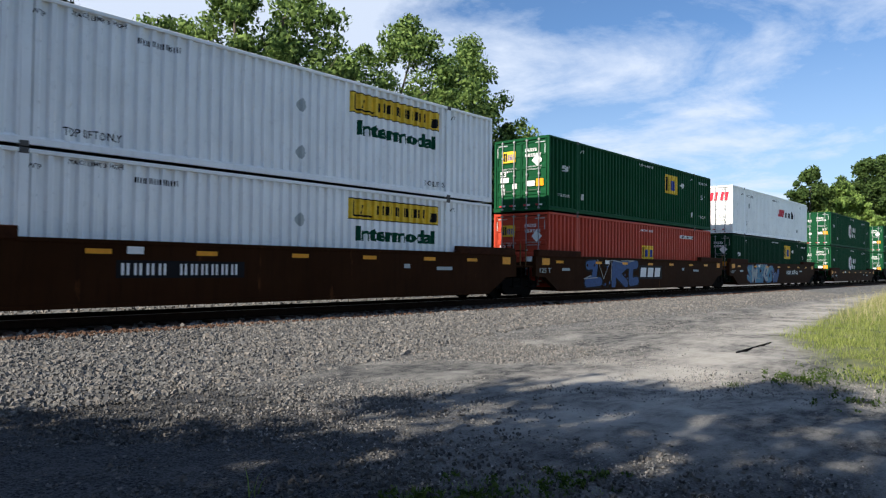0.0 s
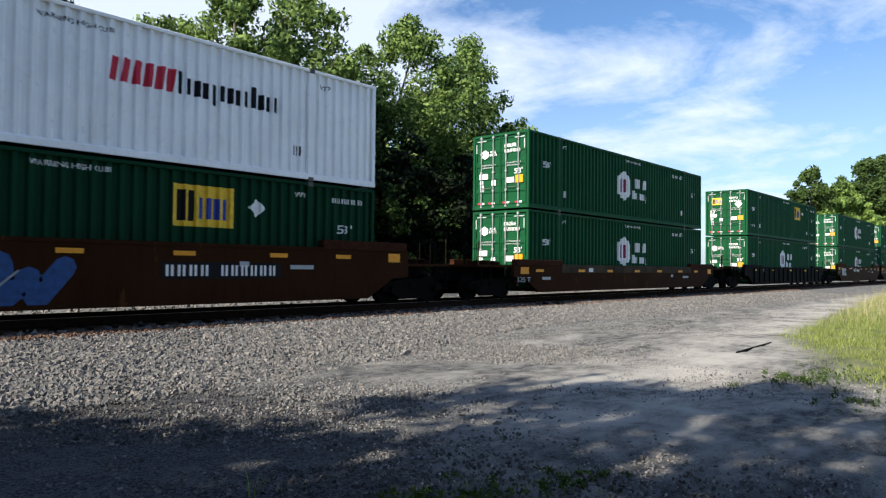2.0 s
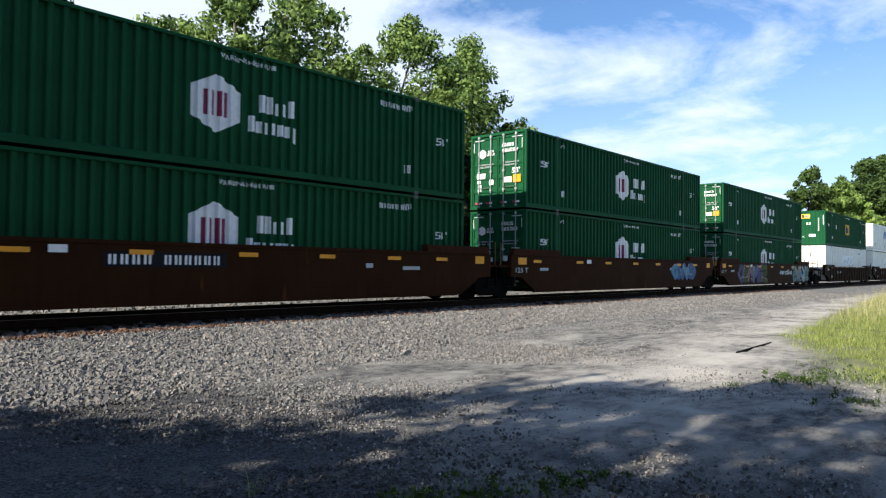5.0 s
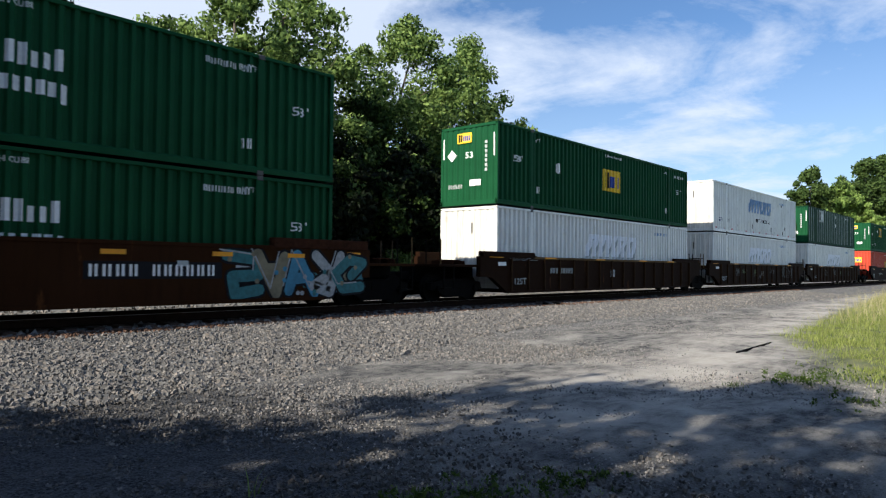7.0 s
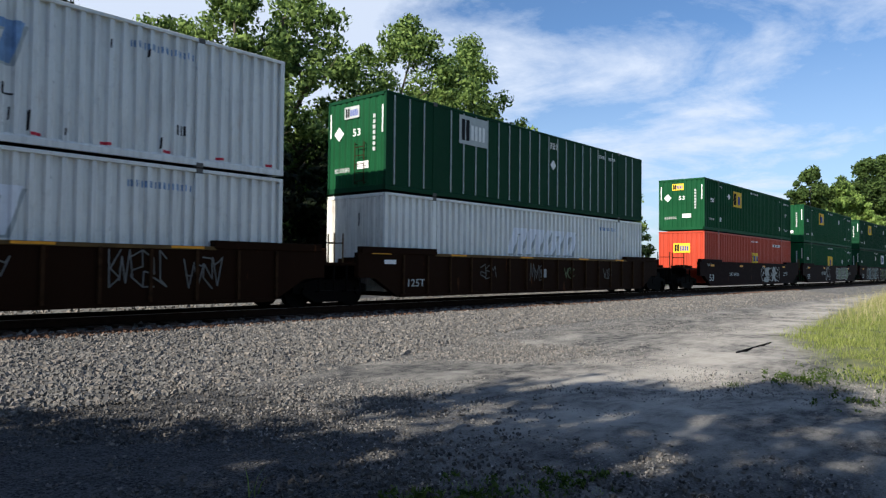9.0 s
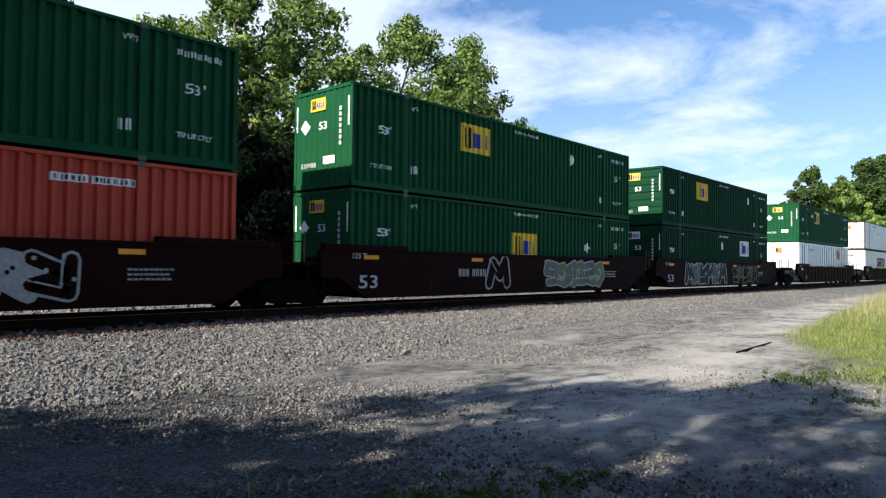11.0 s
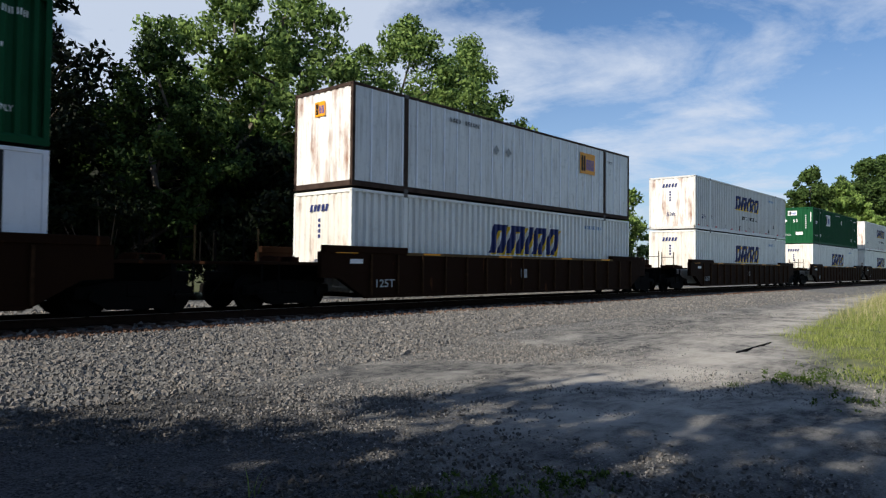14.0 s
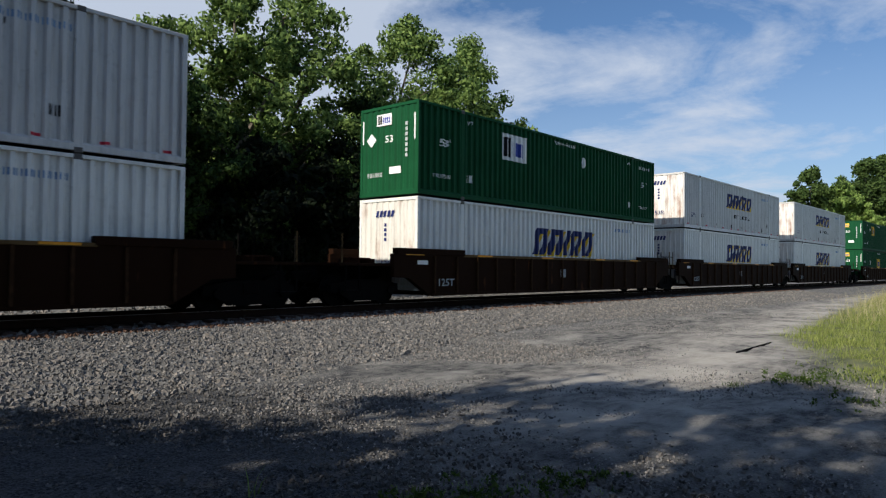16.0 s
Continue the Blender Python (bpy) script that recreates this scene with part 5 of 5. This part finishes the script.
# gaps cut in the unseen crowns: middle of the light patch on the ground, half width, half depth
LIGHT_GAPS = ((5.45, 2.42, 0.48, 0.20), (7.05, 2.60, 0.50, 0.18), (7.30, 1.70, 0.40, 0.20), (3.90, 4.20, 0.34, 0.12),
              (6.25, 1.25, 0.30, 0.15), (7.3, 5.15, 0.40, 0.12), (6.6, 3.5, 0.55, 0.10), (5.0, 5.4, 0.35, 0.10), (8.5, 4.3, 0.5, 0.10), (4.6, 1.7, 0.3, 0.12))


def over_verge(pos, rng):
    """Leaves of the unseen verge trees, trimmed so that their shade has a set edge and lit gaps."""
    gx = pos[:, 0] + pos[:, 2] * math.cos(SUN_AZ) / math.tan(SUN_EL)
    gy = pos[:, 1] - pos[:, 2] * math.sin(SUN_AZ) / math.tan(SUN_EL)
    wob = rng.normal(0, 0.09, len(gx))
    side = 6.25 + 0.22 * np.sin(2.6 * gx + 0.4) + 0.10 * np.sin(6.1 * gx) + 2.3 * np.exp(-((gx - 2.0) / 0.95) ** 2)
    tip = 8.85 + 0.22 * np.sin(6.5 * gy) + 2.9 * np.clip(3.45 - gy, 0, 0.68) + 0.3 * np.clip(2.0 - gy, 0, 3)
    stay = (gy + wob < side) & (gx + 3.0 * wob < tip)
    for x, y, rx, ry in LIGHT_GAPS:
        stay &= ((gx - x) / rx) ** 2 + ((gy - y) / ry) ** 2 > 1 + 5 * wob
    return stay


def build_plants():
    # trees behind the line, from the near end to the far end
    tree(3.2, 26.0, 18.5, 5.2, 5.0, 1, LEAF_SHADED, 120, 190, 0.11, label="tall locust tree with airy feathery crown, leaves darkened for shade")
    tree(9.0, 28.5, 12.6, 4.4, 1.0, 2, LEAF_SHADED, 120, 90, 0.22, label="tree with ragged crown and shade in its leaf colour")
    tree(12.8, 26.8, 10.6, 3.4, 0.5, 3, LEAF_HALF_SHADED, 170, 130, 0.18, label="tree with dense low crown, leaves darkened for shade")
    tree(17.0, 28.2, 15.2, 3.8, 3.0, 4, LEAF_SUN, 160, 130, 0.22, label="tall sycamore with bright leaves and open crown", shape=0.35)
    tree(21.2, 28.8, 17.0, 3.9, 3.0, 14, LEAF_SUN, 160, 130, 0.22, label="tall sycamore with bright leaves and open crown", shape=0.35)
    tree(24.5, 27.6, 10.4, 4.4, 0.6, 5, LEAF_HALF_SHADED, 170, 130, 0.20, label="tree with dense low crown, leaves darkened for shade")
    tree(29.6, 29.2, 16.6, 5.0, 2.0, 6, LEAF_SUN, 200, 160, 0.22, label="broad sycamore with dense bright crown", shape=0.35)
    tree(35.8, 29.6, 16.8, 5.2, 1.0, 7, LEAF_SUN, 210, 160, 0.22, label="broad sycamore with dense bright crown", shape=0.4)
    tree(39.6, 29.2, 11.6, 3.8, 0.5, 8, LEAF_HALF_SHADED, 190, 130, 0.20, label="broadleaf tree with rounded crown, leaves darkened for shade")
    tree(45.0, 26.2, 7.4, 2.8, 0.4, 9, LEAF_SUN, 130, 80, 0.24, label="small green tree behind the track")
    tree(50.0, 27.5, 9.6, 3.2, 0.4, 10, LEAF_SUN, 150, 90, 0.26, label="sunlit green tree behind the track")
    tree(57.0, 29.5, 7.5, 3.4, 0.4, 11, LEAF_SUN, 130, 80, 0.28, label="sunlit green tree behind the track")
    # low near-black trees put in where only shade lies beneath the crowns
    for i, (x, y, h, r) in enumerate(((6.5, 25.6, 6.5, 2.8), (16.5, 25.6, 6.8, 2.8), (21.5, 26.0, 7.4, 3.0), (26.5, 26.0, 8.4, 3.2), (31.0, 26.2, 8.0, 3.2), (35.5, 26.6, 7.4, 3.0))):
        tree(x, y, h, r, 0.3, 150 + i, LEAF_SHADED, 130, 90, 0.26, label="undergrowth tree put in for the shade beneath the crowns", shape=0.3)
    # shaded wood beyond them, the shade put into the leaf colour; the last two, out of view, are added to shade the
    # rest
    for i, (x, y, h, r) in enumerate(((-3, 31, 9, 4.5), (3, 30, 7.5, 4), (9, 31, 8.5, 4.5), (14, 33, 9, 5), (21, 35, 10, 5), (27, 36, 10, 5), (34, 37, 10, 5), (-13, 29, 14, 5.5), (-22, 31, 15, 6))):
        tree(x, y, h, r, 0.2, 20 + i, LEAF_SHADED, 150, 60, 0.55, label="tree in the shaded wood, shade in its leaf colour", shape=0.3)
    # low growth under the trees, its light and shade put into the leaf colours
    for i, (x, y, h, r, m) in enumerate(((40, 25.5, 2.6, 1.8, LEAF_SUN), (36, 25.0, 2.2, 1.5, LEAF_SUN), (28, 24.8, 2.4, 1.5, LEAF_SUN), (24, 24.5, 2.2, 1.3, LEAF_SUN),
                                           (20.5, 25, 2.5, 1.8, LEAF_MID), (15, 24.8, 3.6, 2.4, LEAF_SHADED), (10, 24.8, 4.0, 2.6, LEAF_SHADED), (5.5, 24.8, 3.8, 2.6, LEAF_SHADED), (33, 25.5, 2.6, 1.6, LEAF_SUN), (46, 26, 2.8, 2.0, LEAF_SUN))):
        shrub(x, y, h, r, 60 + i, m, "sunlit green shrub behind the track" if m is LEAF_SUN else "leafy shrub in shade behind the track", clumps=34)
    # trees far down the line
    for i, (x, y, h, r) in enumerate(((116, 28.0, 17.0, 5.2), (119, 24.5, 14.8, 5.0), (134, 24.0, 20.0, 6.8), (150, 24, 23, 8), (168, 25, 24, 9))):
        tree(x, y, h, r, 0.4, 80 + i, LEAF_FAR if i != 1 else LEAF_PALE, 210, 110, 0.46, label="distant broadleaf tree far down the line", shape=0.35)
    # trees to the side of the camera, whose shade falls on the verge
    tree(-10.5, 5.0, 13.0, 5.0, 3.0, 101, LEAF_MID, 130, 120, 0.30, label="broadleaf tree shading the gravel verge", keep=over_verge)
    tree(-7.0, 0.5, 14.0, 4.2, 6.5, 102, LEAF_MID, 50, 90, 0.26, label="broadleaf tree shading the gravel verge", keep=over_verge)
    tree(-9.0, -5.5, 13.0, 5.0, 4.5, 103, LEAF_MID, 70, 100, 0.28, label="broadleaf tree shading the gravel verge", keep=over_verge)
    tree(-17.0, -1.5, 14.0, 5.0, 3.0, 104, LEAF_MID, 70, 100, 0.28, label="broadleaf tree shading the gravel verge", keep=over_verge)

    # unseen trees added beside and behind the camera to block sky light
    tree(-22.0, 7.5, 13, 5.0, 0.5, 142, LEAF_SHADED, 130, 70, 0.6, label="unseen tree added beside the line to block sky light")
    tree(-31.0, 9.0, 14, 5.0, 0.5, 143, LEAF_SHADED, 130, 70, 0.6, label="unseen tree added beside the line to block sky light")
    tree(-36.0, 1.0, 15, 6.0, 0.5, 144, LEAF_SHADED, 130, 70, 0.6, label="unseen tree added beside the line to block sky light")
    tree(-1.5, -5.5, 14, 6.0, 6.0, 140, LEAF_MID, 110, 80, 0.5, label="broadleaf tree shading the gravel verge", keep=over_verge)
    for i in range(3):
        tree(-24 + 8.5 * i, -9.5 - 2.0 * (i % 2), 15 + 2 * (i % 3), 5.6, 0.5, 120 + i, LEAF_SHADED, 110, 60, 0.75, label="unseen tree added behind the camera to block sky light", shape=0.3)

    rng = np.random.default_rng(21)

    def on_ground(x, y):
        return np.stack([x, y, ground_height(x, y) - 0.01], -1)

    def verge_edge(x):
        return np.minimum(0.43 * x - 2.5, 3.3 + 0.105 * x)
    n = 120000
    x = 10.2 + rng.random(n) ** 1.5 * 42
    y = verge_edge(x) + 0.1 - rng.random(n) ** 1.2 * (3 + 0.14 * x) + rng.normal(0, 0.25, n)
    tuft = np.sin(x * 2.3 + 1.1 * y) * np.sin(y * 3.1 - 0.7 * x) + 0.6 * np.sin(x * 5.7) * np.sin(y * 6.3)
    inside = np.clip((verge_edge(x) - y) / 1.1, 0.04, 1)
    keep = rng.random(n) < np.clip((x - 9.5) / 3.5, 0.05, 1) * inside * np.clip(0.55 + 0.6 * tuft, 0.03, 1)
    grass_patch("grass", on_ground(x[keep], y[keep]), 0.10, 1, GRASS, "sunlit yellow-green grass on the verge", 0.0045)
    n = 6000
    x = 16 + rng.random(n) * 38
    y = verge_edge(x) - 0.5 - rng.random(n) ** 1.2 * (2 + 0.14 * x)
    grass_patch("tall_grass", on_ground(x, y), 0.24, 2, GRASS, "tall green weeds standing in the verge", 0.005)
    n = 1600
    x = 22 + rng.random(n) * 30
    y = verge_edge(x) - 0.5 - rng.random(n) * 3.5
    grass_patch("dry_stalks", on_ground(x, y), 0.75, 3, GRASS_DRY, "pale dry stalks among the weeds", 0.005)
    for i, (x, y, h, m, spread) in enumerate(((3.35, 3.15, 0.05, 150, 0.20), (3.75, 2.95, 0.04, 170, 0.25), (4.4, 2.7, 0.03, 120, 0.22), (9.6, 3.25, 0.07, 60, 0.10), (10.7, 2.75, 0.06, 110, 0.25), (2.66, 4.1, 0.20, 5, 0.05), (8.0, 2.1, 0.03, 60, 0.2), (11.6, 2.4, 0.08, 300, 0.5), (9.6, 1.6, 0.05, 160, 0.5))):
        px = x + rng.normal(0, spread, m)
        py = y + rng.normal(0, spread * 0.8, m)
        grass_patch("weed", on_ground(px, py), h, 30 + i, LEAF_MID if x > 6 else LEAF_SUN, "small green weed growing in the gravel", 0.004)
        if m > 100:
            cs = on_ground(px[:24], py[:24]) + np.array([[0, 0, h * 0.5]])
            ob = new("weed_leaves", leaves_mesh("weed_leaves", cs, np.full(24, h * 0.8 + 0.02), 14, 0.035, 300 + i, LEAF_MID))
            tagged(ob, "broad low weed leaves in the gravel", "weed", kind="stuff")


# ---- the train ----
SPEED = 22.303
MOVING = []


def ride(ob, x0, z):
    ob.matrix_basis = pose(x0, TRACK_Y, z)
    MOVING.append((ob, x0, z))


KINDS = {}


def take(kind, build):
    """The first of a kind is built, the next ones are copies."""
    if kind in KINDS:
        return copy_thing(KINDS[kind], pose(0, 0, 0))
    KINDS[kind] = build()
    return KINDS[kind]


BUILD = {
    "jb": make_jb,
    "emp_door": lambda: make_emp(False),
    "emp_door_low": lambda: make_emp(False, body=DARK_GREEN, lift_words=False),
    "emp": lambda: make_emp(True, logo_x=4.5, diamond_x=3.8),
    "emp_mid": lambda: make_emp(True, logo_x=7.43, diamond_x=3.9, lift_words=False, logo_z=1.16),
    "emp_left": lambda: make_emp(True, logo_x=4.2, diamond_x=9.7, field=WHITE),
    "emp_right": lambda: make_emp(True, body=DARK_GREEN, logo_x=11.05, diamond_x=8.05, lift_words=False, field=WHITE),
    "emp_ribs": lambda: make_emp(True, body=DARK_GREEN, logo_x=4.4, diamond_x=12.5, ribs="h"),
    "emp_ten": lambda: make_emp(True, logo_x=4.65, diamond_x=11.35),
    "emp_ten_low": lambda: make_emp(True, logo_x=7.46, diamond_x=12.58, lift_words=False, logo_z=1.08),
    "red": make_red,
    "red_front": lambda: make_red(True),
    "xpo": make_xpo,
    "hub": make_hub,
    "swift_faded": lambda: make_swift(True, False),
    "swift_faded_words": lambda: make_swift(True, True),
    "swift": lambda: make_swift(False, False),
    "swift_words": lambda: make_swift(False, True, WHITE_AGED),
    "ribbed_green": make_ribbed_green,
    "ribbed_white": make_ribbed_white,
    "rusty_white": make_rusty_white,
}
NUM_A = ("number", 10.05, 0.84, 2.8, 0.24)
TAG_CYAN = (5, 2.06, 0.28, 4.65, 1.22, (SPRAY_BLUE, CYAN, SKYWHITE, CYAN), 6)
TAG_BLUE = (6, 2.45, 0.30, 4.3, 1.18, (BLACK, SPRAY_BLUE, BROWN, SPRAY_BLUE), 4)
UNITS = [
    # x at the start, upper, lower, car look, first, last, words, tags
    (2.20, "jb", "jb", "ttx", True, False, (("number", 3.8, 0.86, 2.7, 0.24),), ()),
    (21.85, "emp_door", "red", "ttx", False, False, (("logo", 7.15, 0.74, 2.15, 0.42),), (TAG_BLUE,)),
    (41.48, "xpo", "emp_door_low", "ttx", False, True, (NUM_A,), (TAG_CYAN, (29, 7.0, 0.28, 0.9, 0.95, (SPRAY_BLUE, SPRAY_BLUE, SPRAY_BLUE), 1))),
    (65.12, "hub", "hub", "low", True, True, (("bare_number", 5.6, 0.98, 0.9, 0.16),), ()),
    (88.69, "emp_door", "hub", "black", True, True, (), ()),
    (112.26, "hub", "hub", "ttx", True, False, (("number", 5.0, 1.08, 2.5, 0.20),), ((7, 0.5, 0.75, 1.4, 0.6, (SPRAY_GREY, SKYWHITE, SPRAY_GREY), 2),)),
    (131.88, "hub", "hub", "ttx", False, False, (), ((8, 12.2, 0.6, 2.6, 0.8, (SPRAY_BLUE, CYAN, SPRAY_BLUE), 4),)),
    (151.50, "hub", "hub", "ttx", False, True, (("number", 10.0, 0.84, 2.75, 0.24),), (
        (9, 1.95, 0.28, 5.2, 1.20, (BLACK, SPRAY_VIOLET, SPRAY_OLIVE, SPRAY_PINK, SPRAY_BLUE), 6), (10, 13.0, 0.26, 4.0, 1.25, (BLACK, SPRAY_TEAL, SPRAY_CREAM, CYAN, SPRAY_GREY), 5))),
    (174.78, "emp_mid", "swift_faded", "ribbed", True, False, (("bare_number", 3.0, 0.9, 1.6, 0.2),), ((11, 0.5, 1.36, 1.6, 0.18, (SKYWHITE, BROWN_DARK, BROWN_DARK), 5),)),
    (194.55, "swift_faded_words", "swift_faded", "ribbed", False, False, (), ((12, 3.0, 0.75, 0.65, 0.45, (SPRAY_DIM,), 4), (13, 4.1, 0.85, 0.75, 0.3, (SPRAY_GREEN,), 4), (21, 6.15, 0.75, 0.6, 0.4, (SPRAY_GREEN,), 2), (22, 7.15, 0.6, 0.7, 0.2, (SPRAY_DIM,), 4), (23, 11.9, 0.62, 1.2, 0.75, (SPRAY_DIM,), 5), (24, 13.5, 0.55, 0.9, 0.7, (SPRAY_DIM,), 4), (25, 9.4, 0.85, 0.8, 0.35, (SPRAY_DIM,), 3))),
    (214.15, "ribbed_green", "swift_faded", "ribbed", False, True, (), ((14, 4.1, 0.7, 0.8, 0.5, (SPRAY_DIM,), 3), (15, 6.9, 0.65, 0.8, 0.6, (SPRAY_DIM,), 3), (26, 9.2, 0.7, 0.7, 0.4, (SPRAY_GREEN,), 3), (27, 12.2, 0.7, 0.7, 0.4, (SPRAY_DIM,), 3))),
    (237.87, "emp", "red_front", "maroon", True, False, (("bare_number", 3.2, 0.75, 1.6, 0.2),), ((16, 9.0, 0.4, 3.6, 0.9, (SPRAY_GREY, MAROON_CAR, SPRAY_GREY), 5),)),
    (257.50, "emp_ten", "emp_ten_low", "maroon", False, False, (("bare_number", 4.26, 0.80, 1.6, 0.24),), ((17, 9.2, 0.35, 4.2, 1.05, (SPRAY_GREY, SPRAY_DIM, SPRAY_GREEN), 6), (18, 5.86, 0.40, 0.92, 1.05, (SPRAY_GREY, MAROON_CAR, MAROON_CAR), 1))),
    (277.15, "emp_ribs", "emp_right", "maroon", False, True, (), ((19, 2.3, 0.26, 5.6, 1.22, (SPRAY_GREY, BLACK, SPRAY_SLATE, BLACK), 6), (20, 9.2, 0.35, 4.2, 0.95, (SPRAY_DIM, MAROON_CAR, SPRAY_OLIVE), 5))),
    (300.80, "emp", "ribbed_white", "ribbed", True, True, (), ()),
    (324.42, "rusty_white", "swift", "ribbed", True, True, (), ()),
    (348.13, "swift_words", "swift", "ribbed", True, True, (), ()),
    (371.60, "emp_left", "swift", "ribbed", True, False, (), ()),
    (391.30, "swift_words", "swift", "ribbed", False, False, (), ()),
    (411.10, "swift_words", "swift", "ribbed", False, True, (), ()),
    (434.70, "emp", "emp_mid", "ribbed", True, True, (), ()),
]


def build_train():
    for x0, upper, lower, car_look, first, last, words, tags in UNITS:
        ride(well_car(car_look, first, last, words, tags), x0, RAIL_Z)
        ride(take(lower, BUILD[lower]), x0, 0.81)
        ride(take(upper, BUILD[upper]), x0, 0.81 + CH + 0.010)


def motions():
    for ob, x0, z in MOVING:
        walk(ob, [(0, pose(x0, TRACK_Y, z)), (16, pose(x0 - SPEED * 16, TRACK_Y, z))])


build_ground()
build_track()
build_train()
build_plants()
scatter_stones()
build_litter()
motions()
